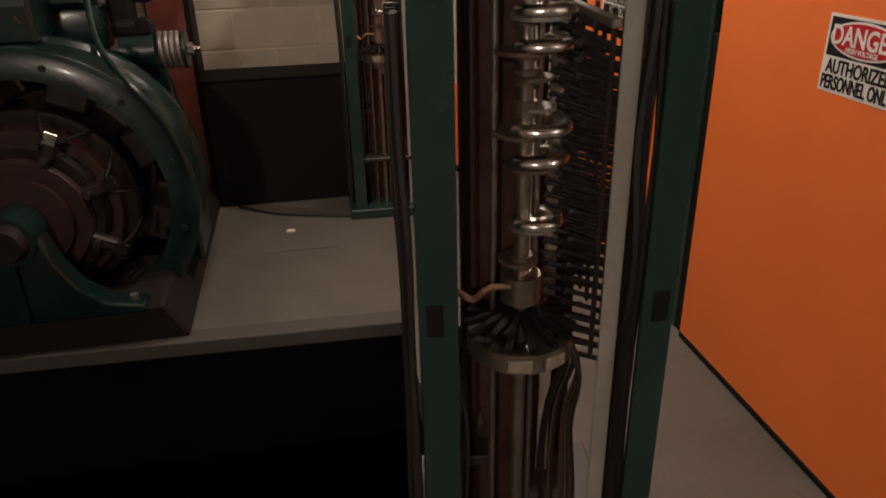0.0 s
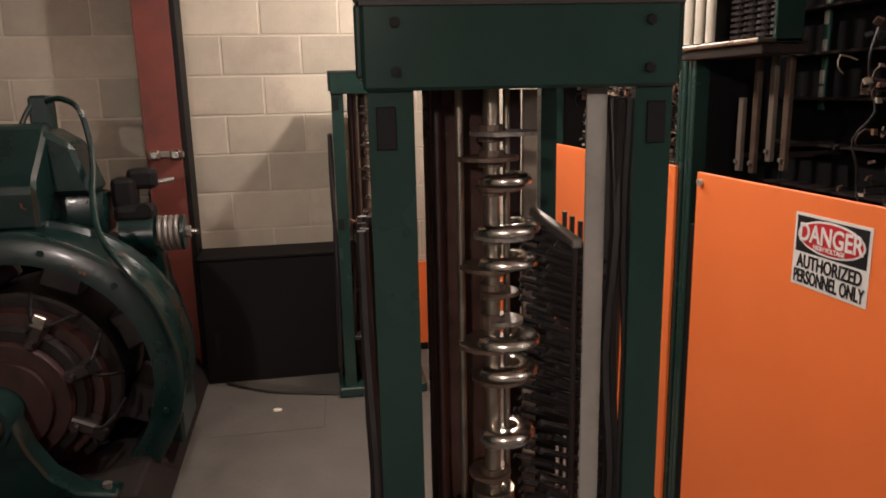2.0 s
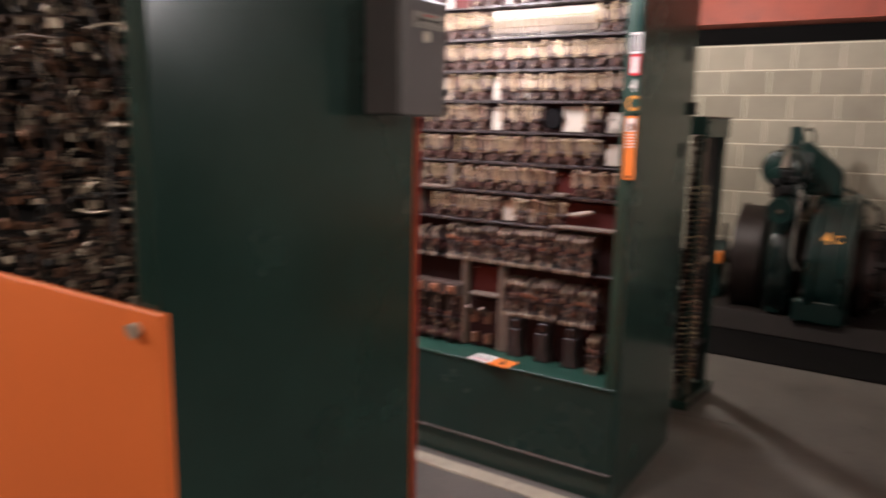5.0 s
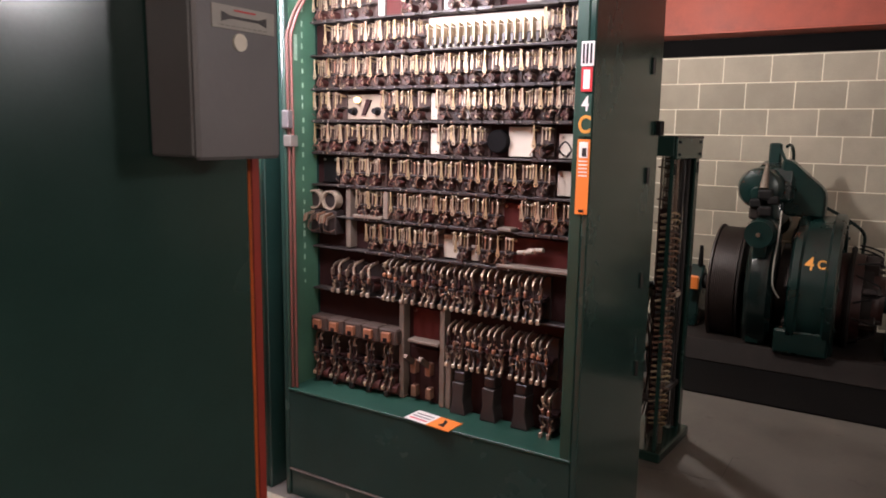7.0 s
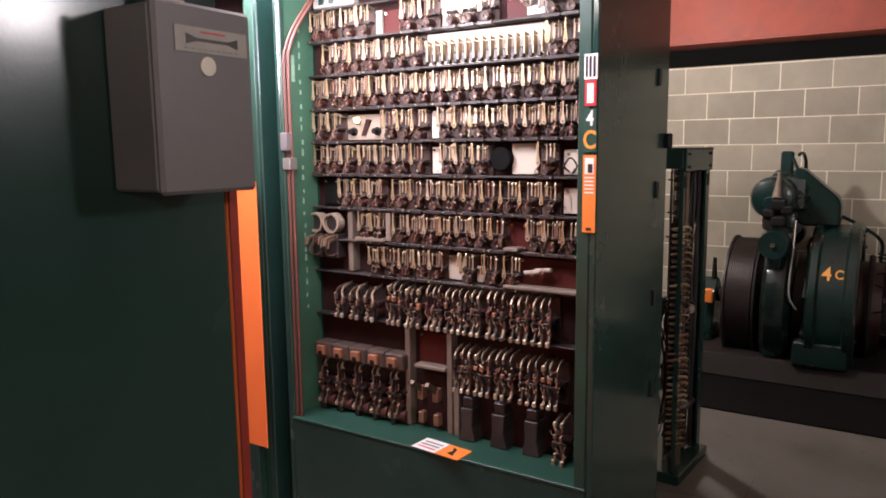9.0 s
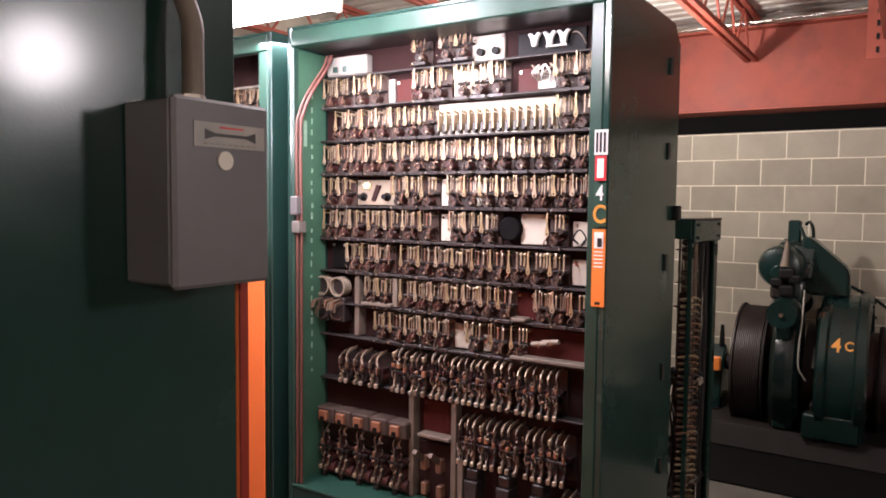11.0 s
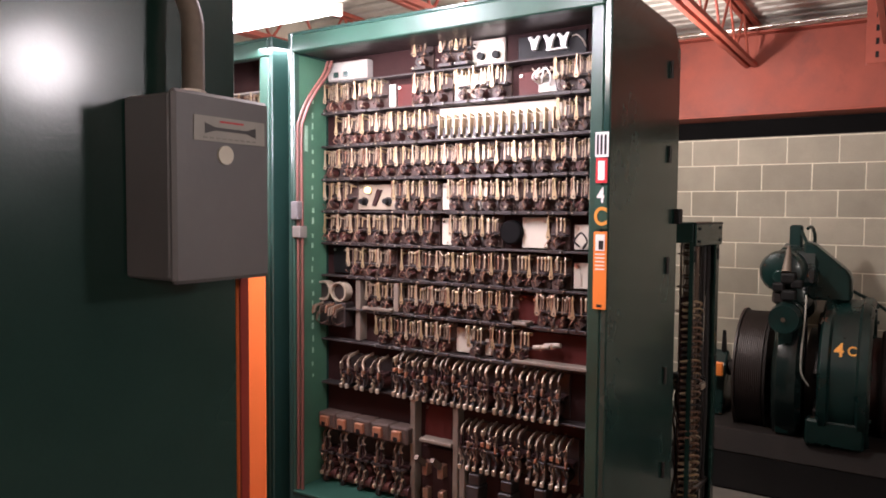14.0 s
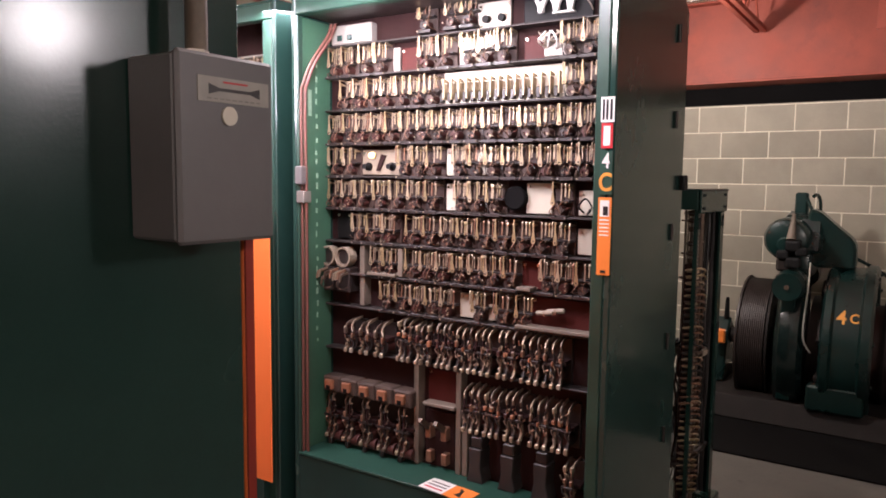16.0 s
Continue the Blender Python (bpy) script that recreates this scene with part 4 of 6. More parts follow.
def rear_cabinet(y, width, label):
    e = cabinet((AX, y, 0), AD, width, AH, label, "controller cabinets")
    part("back_post", box(0.0, 0.050, 0.0225, 0.045, 0.0, AH - 0.0125, 0.003), GREEN, e)
    part("back_post", box(0.0, 0.050, width - 0.045, width - 0.0225, 0.0, AH - 0.0125, 0.003), GREEN, e)
    part("back_header", box(0.0, 0.045, 0.046, width - 0.046, AH - 0.075, AH - 0.0125, 0.003), GREEN, e)
    part("relay_panel", box(0.32, 0.34, 0.046, width - 0.046, 0.0, AH - 0.013), BLACK, e)
    # black sheet over the inside of the far side panel
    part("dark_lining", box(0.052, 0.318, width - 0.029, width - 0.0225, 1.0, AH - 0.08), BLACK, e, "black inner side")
    part("back_sill", box(0.004, 0.02, 0.046, width - 0.046, 0.0, 1.05, 0.002), BLACK, e)
    for z in RAILS[:-1]:
        part("angle_rail", box(0.255, 0.319, 0.046, width - 0.046, z - 0.014, z - 0.006, 0.001), DARK, e)
    return e


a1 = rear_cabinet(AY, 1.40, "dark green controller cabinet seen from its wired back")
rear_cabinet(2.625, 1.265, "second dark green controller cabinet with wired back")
part("strap", box(0.290, 0.300, 1.155, 1.177, 1.40, AH - 0.08, 0.002), GREEN_IN, a1, "worn pale green upright strap")
for z in (1.43, 1.475, 1.56, 1.64, 1.69, 1.80, 1.90, 2.03):
    part("worn_patch", box(0.2882, 0.2898, 1.157, 1.175, z, z + 0.038), GREY_P, a1, "paint worn through to pale metal")


def wiring(y0, y1, z0, z1, label, seed, density):
    """The wired back of a relay panel: terminal clumps, stubs, short hanging wires and a few looms."""
    rnd = random.Random(seed)
    e = thing("wiring", (AX, 0, 0), label, "wiring", kind="stuff")
    pale, brown, dark, copper = bmesh.new(), bmesh.new(), bmesh.new(), bmesh.new()
    rows = [z for z in RAILS if z0 < z < z1]
    for z in rows:
        y = y0
        while y < y1:
            fill = rnd.choice((0.25, 0.6, 1.0, 1.0, 1.3))
            for _ in range(round(density * 1.35 * fill)):
                yy, zz = y + rnd.uniform(-0.022, 0.022), z + rnd.uniform(-0.01, 0.095)
                dx = rnd.uniform(0.05, 0.21)
                bm = rnd.choice((pale, pale, brown, brown, dark, dark, copper))
                kind = rnd.random()
                tilt = Matrix.Rotation(rnd.uniform(-0.9, 0.9), 4, "X") @ Matrix.Rotation(rnd.uniform(-0.6, 0.6), 4, "Z")
                if kind < 0.62:
                    s = rnd.uniform(0.0015, 0.0042)
                    own = box(-0.009, 0.009, -s, s, -s * 2.2, s * 2.2)
                    own.transform(Matrix.Translation((0.32 - dx, yy, zz)) @ tilt)
                    into(bm, own)
                    if kind < 0.30:
                        rod((0.32, yy, zz), (0.32 - dx, yy, zz), 0.0024, 5, dark)
                elif kind < 0.78:
                    rod((0.32 - dx, yy, zz), (0.32 - dx + rnd.uniform(-0.01, 0.03), yy + rnd.uniform(-0.012, 0.012), zz + rnd.uniform(-0.03, 0.03)), rnd.uniform(0.0016, 0.0036), 5, bm)
                else:
                    ly, lz = rnd.uniform(-0.045, 0.045), rnd.uniform(0.01, 0.05)
                    pipe([(0.32 - dx + 0.03, yy, zz), (0.30 - dx, yy + ly * 0.3, zz + 0.012), (0.295 - dx, yy + ly * 0.8, zz - lz * 0.5), (0.31 - dx, yy + ly, zz - lz)], rnd.uniform(0.0012, 0.0022), 4, bm, 2)
            y += 0.042
        for k in range(2):
            zz, xx = z + rnd.uniform(-0.02, 0.05), rnd.uniform(0.08, 0.22)
            a = y0 + rnd.uniform(0, 0.6) * (y1 - y0)
            b = min(y1, a + rnd.uniform(0.15, 0.4) * (y1 - y0))
            n = max(3, int((b - a) / 0.05))
            pipe([(xx + rnd.uniform(-0.02, 0.02), a + (b - a) * i / n, zz + rnd.uniform(-0.014, 0.014)) for i in range(n + 1)], rnd.uniform(0.0016, 0.0030), 5, rnd.choice((pale, brown, dark)), 3)
    for k in range(int((y1 - y0) / 0.08)):
        yy, xx = rnd.uniform(y0, y1), rnd.uniform(0.09, 0.24)
        pipe([(xx + rnd.uniform(-0.02, 0.02), yy + rnd.uniform(-0.02, 0.02), z0 + (z1 - z0) * i / 9) for i in range(10)], rnd.uniform(0.002, 0.0045), 5, rnd.choice((brown, dark, dark)), 3)
    for bm, mat, name in ((pale, LUG, "pale_lugs"), (brown, WIRE_B, "brown_wires"), (dark, WIRE_K, "black_wires"), (copper, COPPER, "terminal_studs")):
        part(name, bm, mat, e, smooth=True)
    return e


wiring(1.27, 1.86, 1.02, 2.17, "dense pale and brown wiring on the cabinet back", 3, 13)
wiring(1.86, 2.10, 1.02, 1.60, "sparse dark wiring on the cabinet back", 9, 3)
wiring(2.70, 3.25, 1.02, 2.17, "loose pale wiring on the second cabinet back", 5, 12)
wiring(3.25, 3.84, 1.02, 2.17, "loose brown wiring on the second cabinet back", 7, 8)

# flat connection bars in the dark half of the first cabinet
for i, (y, z0, z1) in enumerate(((2.49, 1.22, 1.44), (2.42, 1.22, 1.55), (2.345, 1.26, 1.56), (2.28, 1.24, 1.55), (2.05, 1.56, 1.85), (1.98, 1.28, 1.44), (3.58, 1.42, 1.56), (3.50, 1.42, 1.56), (3.60, 1.62, 1.78), (3.52, 1.62, 1.78))):
    b = thing("connection_bar", (AX + (0.12 if 2.2 < y < 2.6 else 0.30), y, z0), "dull flat connection bar on the cabinet back", "bus bar", "connection bars")
    part("bar", box(-0.012, 0.004, -0.011, 0.011, 0.0, z1 - z0, 0.002), OLDB if i % 2 else BAR, b)
    part("bolt", rod((-0.020, 0, 0.03), (-0.012, 0, 0.03), 0.007, 6), DULL, b)
    part("standoff", box(0.0, 0.318 - (b.location.x - AX), -0.004, 0.004, 0.04, 0.052), DARK, b)


def resistor_rack(y0, y1, z, n_pale, n_dark, height, label):
    e = thing("resistor_rack", (AX - 0.02, y1, z), label, "resistor rack", "resistor racks")
    w = y0 - y1
    part("tray", box(-0.030, 0.12, 0, w, -0.012, 0.0, 0.003), STEEL, e, "bright steel tray lip")
    part("bracket", box(0.02, 0.10, 0.0, 0.012, -0.012, height, 0.002), GREEN, e)
    part("bracket", box(0.02, 0.10, w - 0.012, w, -0.012, height, 0.002), GREEN, e)
    part("tray_shelf", box(-0.012, 0.12, 0.008, w - 0.008, -0.040, -0.014, 0.003), DARK, e, "dark shelf under the tray")
    n = max(n_pale + 2, 4)
    for i in range(n):
        y = w - 0.03 - i * (w - 0.06) / (n - 1)
        if i < n_pale:
            lift = 0.0 if i < 3 else 0.15
            part("resistor_tube", rod((0.0, y, 0.006 + lift), (0.0, y, height), 0.0135, 14), CREAM, e, "cream ceramic tube", True)
        if i >= n - n_dark:
            bm = rod((0.05, y, 0.004), (0.05, y, height), 0.010, 10)
            for k in range(int(height / 0.016)):
                rod((0.05, y, 0.01 + k * 0.016), (0.05, y, 0.018 + k * 0.016), 0.022, 10, bm)
            part("finned_resistor", bm, DARK, e, "black finned tube")
    return e


resistor_rack(2.615, 2.19, 1.592, 5, 4, 0.60, "rack of cream ceramic and black finned resistors")
resistor_rack(3.90, 3.72, 1.57, 2, 1, 0.24, "small rack of cream resistors at the cabinet end")


# orange boards with danger signs
def orange_board(y_right, y_left, h, label):
    e = thing("guard_board", (AX - 0.013, y_right, 0.0), label, "guard board", "orange guard boards")
    w = y_left - y_right
    sheet = part("board", box(0.0, 0.012, 0.0, w, 0.022, h, 0.002), ORANGE, e)
    part("bottom_strip", box(-0.002, 0.0115, 0.0, w, 0.0, 0.0215, 0.002), BLACK, e)
    for y in (0.055, w - 0.03):
        part("fixing_button", rod((-0.012, y, h - 0.03), (0.0, y, h - 0.026), 0.012, 12, r2=0.009), WHITE, sheet, "white plastic fixing button")
    return e


orange_board(1.185, 2.505, 1.22, "bright orange guard board fixed to the cabinet back")
orange_board(2.640, 3.860, 1.225, "bright orange guard board on the second cabinet")
fg = thing("guard_board", (AX + AD + 0.002, 1.2125, 0.0), "orange guard board on the cabinet front", "guard board", "orange guard boards")
part("board", box(0.0, 0.012, 0.0, 1.36, 0.0, 1.50, 0.002), ORANGE, fg)
part("edge_strip", box(-0.001, 0.013, -0.005, -0.0005, 0.0, 1.50, 0.001), EDGE, fg, "orange board edge with its shade painted dark red")


def danger_sign(y_left, z_top, w=0.248, h=0.178):
    e = thing("danger_sign", (AX - 0.0145, y_left - w / 2, z_top - h), "white high voltage danger sign on the orange board", "warning sign", "danger signs")
    part("plate", box(0.0, 0.0015, -w / 2, w / 2, 0, h), SIGN_W, e)
    field = part("black_field", box(-0.0008, 0.0, -w / 2 + 0.008, w / 2 - 0.008, h * 0.47, h - 0.007), SIGN_K, e)
    for rx, rz, x, m, n in ((0.110, 0.041, -0.0016, SIGN_W, "oval_rim"), (0.104, 0.036, -0.0024, SIGN_R, "oval")):
        part(n, prism([(rx * math.cos(a * math.pi / 20), h * 0.72 + rz * math.sin(a * math.pi / 20)) for a in range(40)], x, x + 0.0008, "X"), m, e)
    up = lambda z, x: Matrix.Translation((x, 0, z)) @ FACE_W
    letters("DANGER", 0.060, up(h * 0.735, -0.0028), SIGN_W, field, spread=0.86, bold=0.0012)
    letters("HIGH VOLTAGE", 0.016, up(h * 0.575, -0.0028), SIGN_W, field, spread=0.9, bold=0.0003)
    letters("AUTHORIZED", 0.046, up(h * 0.335, -0.0010), SIGN_K, e, spread=0.74, bold=0.0008)
    letters("PERSONNEL ONLY", 0.046, up(h * 0.125, -0.0010), SIGN_K, e, spread=0.60, bold=0.0008)
    return e


danger_sign(2.036, 1.172)
danger_sign(3.405, 1.198, 0.265, 0.185)

# disconnect box and conduit on the green side
bx = thing("disconnect_box", (2.613, AY, 1.493), "grey steel switch box on the green cabinet side", "switch box")
part("housing", box(0.0, 0.128, -0.078, 0.0, 0.0, 0.200, 0.003), GREY, bx)
cover = part("cover", box(-0.003, 0.131, -0.090, -0.079, -0.003, 0.203, 0.004), GREY, bx)
label = part("label_plate", box(0.022, 0.122, -0.0912, -0.090, 0.151, 0.178), GREY_P, bx, "dull metal maker plate")
part("bow_mark", prism([(0.036, 0.1705), (0.050, 0.1665), (0.094, 0.1665), (0.108, 0.1705), (0.108, 0.1590), (0.094, 0.1630), (0.050, 0.1630), (0.036, 0.1590)], -0.0916, -0.0912, "Y"), DARK, label)
part("red_line", box(0.056, 0.090, -0.0916, -0.0912, 0.1722, 0.1742), SIGN_R, label)
for k in range(9):
    part("print_mark", box(0.034 + k * 0.0086, 0.0395 + k * 0.0086, -0.0916, -0.0912, 0.1538, 0.1555), DULL, label)
part("knockout_plug", rod((0.064, -0.0925, 0.137), (0.064, -0.089, 0.137), 0.0105, 18), CREAM, cover, "round tin knockout plug")
part("locknut", rod((0.058, -0.040, 0.200), (0.058, -0.040, 0.212), 0.017, 6), STEEL, bx)
cd = thing("conduit", (2.675, AY - 0.040, 1.705), "bent galvanised conduit rising from the switch box", "conduit")
part("tube", pipe([(0, 0, 0), (0, 0, 0.06), (0.0, 0.002, 0.085), (-0.005, 0.014, 0.125), (-0.006, 0.016, 0.16), (-0.006, 0.016, 0.52)], 0.0125, 12), BAR, cd, smooth=True)
part("coupling", rod((-0.006, 0.015, 0.128), (-0.006, 0.016, 0.150), 0.0155, 12), DULL, cd)
part("strap", box(-0.030, 0.018, 0.002, 0.040, 0.30, 0.318, 0.002), STEEL, cd)


# ---- floor selectors ----
def selector(at, turn, label, H=1.575, left=0.056, bank=True):
    """Tall green open frame; front low y. Local x 0..0.40, y 0..0.40."""
    e = thing("floor_selector", at, label, "floor selector", "floor selectors", turn)
    W, D = 0.377, 0.40
    def post(x, y, sx, sy, w):
        ch = [(0, 0), (w, 0), (w, 0.010), (0.010, 0.010), (0.010, w + 0.004), (0, w + 0.004)]
        pts = [(x + sx * a, y + sy * b) for a, b in ch]
        part("post", prism(pts if sx * sy > 0 else pts[::-1], 0.0, H - 0.001, "Z"), GREEN, e)
    post(0, 0, 1, 1, left), post(W, 0, -1, 1, 0.047)
    for x in (0.030, W - 0.080):
        part("back_post", prism([(x, D - 0.03), (x + 0.028, D - 0.03), (x + 0.028, D), (x, D)], 0.0, H - 0.001, "Z"), GREEN, e)
    head = part("front_header", box(-0.004, W + 0.004, -0.012, -0.001, H - 0.100, H, 0.004), GREEN, e)
    part("back_header", box(0.0, W, D + 0.001, D + 0.012, H - 0.085, H, 0.004), GREEN, e)
    part("side_header", box(-0.012, -0.002, 0.0, D, H - 0.085, H, 0.003), GREEN, e)
    part("side_header", box(W + 0.002, W + 0.012, 0.0, D, H - 0.085, H, 0.003), GREEN, e)
    part("worn_edge", box(-0.006, W + 0.006, -0.0145, -0.0122, H - 0.004, H + 0.002, 0.0008), RAIL, e, "rubbed bare steel edge")
    part("top_plate", box(-0.012, W + 0.012, -0.010, D + 0.010, H, H + 0.006, 0.002), GREEN, e)
    part("base", box(-0.03, W + 0.03, -0.03, D + 0.03, 0.0, 0.05, 0.006), GREEN, e)
    for x, z in ((0.035, H - 0.022), (W - 0.035, H - 0.022), (0.035, H - 0.078), (W - 0.035, H - 0.078)):
        part("bolt", rod((x, -0.018, z), (x, -0.011, z), 0.0065, 6), BLACK, head)
    for x in (0.010, W - 0.032):
        for z in (H - 0.170, 0.845):
            part("name_plate", box(x, x + 0.024, -0.003, -0.0005, z, z + 0.052, 0.001), BLACK, e)
    cx, cy = 0.178, 0.175
    part("screw_shaft", rod((cx, cy, 0.05), (cx, cy, H - 0.09), 0.0125, 18), CAM, e, "bright vertical screw shaft", True)
    for dx, dy, r, m in ((-0.045, 0.02, 0.006, CAM), (0.028, 0.03, 0.0055, CAM), (-0.075, 0.06, 0.010, COMMUT), (-0.025, 0.14, 0.016, DARK), (-0.055, 0.12, 0.012, COMMUT)):
        part("guide_rod", rod((cx + dx, cy + dy, 0.05), (cx + dx, cy + dy, H - 0.02), r, 12), m, e, smooth=True)
    for i, (z, r) in enumerate(((1.415, 0.050), (1.378, 0.046), (1.335, 0.034), (1.262, 0.046), (1.212, 0.044), (1.175, 0.030), (1.128, 0.030), (1.088, 0.048), (1.038, 0.044), (0.932, 0.040), (0.868, 0.034))):
        dxy = ((0.018, 0.0), (-0.004, 0.008), (0.010, -0.006))[i % 3]
        part("cam_disc", rod((cx + dxy[0], cy + dxy[1], z - 0.003), (cx + dxy[0], cy + dxy[1], z + 0.003), r, 28), OLDB if i % 3 else DULL, e, "thin steel cam disc")
        part("hub", rod((cx, cy, z - 0.012), (cx, cy, z + 0.012), 0.019, 14), OLDB, e)
        if i in (2, 3, 4, 7, 8, 9):
            lip = [(r - 0.020, z + 0.003), (r, z + 0.003), (r + 0.006, z + 0.007), (r + 0.007, z + 0.012), (r + 0.004, z + 0.018), (r - 0.004, z + 0.022), (r - 0.020, z + 0.021)]
            part("cam_segment", lathe(lip, "Z", 20, arc=(-150, 60)), BRIGHT, e, "polished rounded cam segment", True).location = (cx + 0.020, cy, 0)
    # contact bank on one side: tiers of spring fingers
    rnd = random.Random(11)
    if bank:
        for k in range(6):
            part("bank_slat", box(0.322, 0.328, 0.062 + k * 0.048, 0.074 + k * 0.048, 0.74, 1.27, 0.001), DARK, e)
        part("bank_rail", box(0.262, 0.276, 0.030, 0.330, 1.266, 1.280, 0.002), DULL, e, "grey rail over the contact bank")
        made = []
        for k in range(3):
            L = (0.072, 0.082, 0.092)[k]
            bm = pipe([(0.323, 0, 0), (0.300, 0.002 * (k - 1), 0.008), (0.323 - L, 0.003 * (k - 1), 0.030)], 0.0044, 5, None, 2)
            rod((0.327 - L, 0.003 * (k - 1), 0.026), (0.321 - L, 0.003 * (k - 1), 0.029), 0.0046, 6, bm)
            made.append(part("spring_finger", bm, WIRE_K, e, "black spring contact finger"))
            made[-1].location = (0, 0.069 + k * 0.048, 1.238)
        for k in range(24):
            for j in range(6):
                if k or j > 2:
                    again(made[rnd.choice((1, 2, 0))], (0, 0.069 + j * 0.048, 1.238 - k * 0.0222), e)
        part("bank_tie", box(0.268, 0.276, 0.048, 0.054, 0.76, 1.266, 0.002), DARK, e)
        part("bank_backing", box(0.235, 0.325, 0.345, 0.352, 0.45, 0.99, 0.002), BLACK, e)
    # pale flat bars and dark looms beside the right post
        part("flat_bar", box(0.278, 0.305, 0.030, 0.034, 0.05, H - 0.10, 0.001), GREY_P, e, "pale flat upright bar")
        part("flat_bar", box(0.250, 0.275, 0.300, 0.306, 0.05, H - 0.10, 0.001), WIRE_P, e, "pale flat upright bar")
    part("contact_column", box(cx - 0.094, cx + 0.012, cy + 0.080, cy + 0.100, 0.05, H - 0.02, 0.003), COLUMN, e, "glossy maroon contact column")
    part("brown_bar", box(0.228, 0.248, 0.305, 0.315, 0.05, H - 0.10, 0.001), COMMUT, e)
    part("terminal_board", box(0.100, 0.106, 0.28, 0.36, 0.1, H - 0.10, 0.002), BROWN, e)
    for k in range(9):
        x, y = 0.325 + rnd.uniform(-0.014, 0.018), 0.030 + rnd.uniform(0, 0.05)
        part("loom_wire", pipe([(x + rnd.uniform(-0.006, 0.006), y + rnd.uniform(-0.006, 0.006), 0.06 + i * 0.175) for i in range(9)], rnd.uniform(0.004, 0.008), 6, None, 3), WIRE_K, e, "black wire in a loom", True)
    for k in range(7):
        x, y = -0.014 + rnd.uniform(-0.006, 0.008), 0.07 + rnd.uniform(0, 0.22)
        part("loom_wire", pipe([(x + rnd.uniform(-0.006, 0.004), y + rnd.uniform(-0.01, 0.01), 0.06 + i * 0.175) for i in range(8)], rnd.uniform(0.004, 0.008), 6, None, 3), WIRE_K, e, "black wire in a loom", True)
    # selector head: ring with radial arms, below
    ring = part("head_ring", lathe([(0.070, 0.700), (0.092, 0.700), (0.092, 0.735), (0.070, 0.735)], "Z", 36), CAM, e, "cast ring of the selector head", True)
    ring.location = (cx, cy, 0)
    part("head_plate", rod((cx, cy, 0.690), (cx, cy, 0.702), 0.073, 28), DULL, e)
    for a in (-100, -62):
        bm = box(-0.020, 0.020, -0.0975, -0.0915, 0.706, 0.729, 0.001)
        bm.transform(Matrix.Rotation(radians(a + 90), 4, "Z"))
        part("ring_plate", bm, WIRE_P, ring, "pale lettered ring plate")
    for a in range(0, 360, 24):
        bm = prism([(0.020, 0.765), (0.098, 0.744), (0.098, 0.754), (0.020, 0.780)], -0.006, 0.006, "Y")
        bm.transform(Matrix.Rotation(radians(a + 8), 4, "Z"))
        part("radial_arm", bm, BLACK, e).location = (cx, cy, 0)
    part("collar", rod((cx, cy, 0.655), (cx, cy, 0.690), 0.030, 18, r2=0.040), DULL, e, smooth=True)
    part("carriage", rod((cx, cy, 0.795), (cx, cy, 0.845), 0.034, 18), CAM, e, smooth=True)
    part("copper_lead", pipe([(cx - 0.02, cy - 0.02, 0.83), (cx - 0.06, cy - 0.03, 0.835), (cx - 0.085, cy - 0.02, 0.81), (cx - 0.11, cy - 0.015, 0.825)], 0.006, 8), COPPER, e)
    for k in range(26):
        a = rnd.uniform(-0.5, 3.2)
        part("hanging_wire", pipe([(cx + 0.09 * math.cos(a), cy + 0.09 * math.sin(a), 0.71), (cx + 0.11 * math.cos(a), cy + 0.11 * math.sin(a), 0.64), (cx + 0.10 * math.cos(a + 0.3), cy + 0.10 * math.sin(a + 0.3), 0.52), (cx + 0.12 * math.cos(a + 0.5), cy + 0.12 * math.sin(a + 0.5), 0.30), (cx + 0.1 * math.cos(a), cy + 0.1 * math.sin(a), 0.05)], 0.004, 5, None, 3), WIRE_B if k % 4 == 0 else WIRE_K, e, "dark hanging wire", True)
    # the shaft with all it carries stands close behind the front posts
    k, px, py, pz = 0.905, 0.0055, -0.881, 1.45
    upright = Matrix.Translation((px * (1 - k), py * (1 - k), 0)) @ Matrix.Diagonal((k, k, 1, 1))
    carried = Matrix.Translation((px * (1 - k), py * (1 - k), pz * (1 - k))) @ Matrix.Diagonal((k, k, k, 1))
    for o in e.children:
        kind = o.name.split(".")[0]
        if kind in ("screw_shaft", "guide_rod", "contact_column"):
            o.matrix_basis = upright @ o.matrix_basis
        elif kind in ("cam_disc", "hub", "cam_segment", "head_ring", "head_plate", "radial_arm", "collar", "carriage", "copper_lead", "hanging_wire"):
            o.matrix_basis = carried @ o.matrix_basis
    part("drive_motor", rod((0.055, 0.16, 0.565), (0.11, 0.16, 0.565), 0.038, 20, rod((0.03, 0.16, 0.565), (0.06, 0.16, 0.565), 0.028, 16)), DARK, e, smooth=True)
    part("motor_shelf", box(0.012, 0.13, 0.10, 0.22, 0.505, 0.526, 0.003), DARK, e)
    # added black sheet standing in for the dark lower interior
    part("lower_panel", box(0.06, W - 0.055, D - 0.045, D - 0.035, 0.05, 0.64, 0.002), BLACK, e)
    part("cross_shelf", box(0.0, W, 0.02, D - 0.02, 0.28, 0.30, 0.003), DARK, e)
    return e


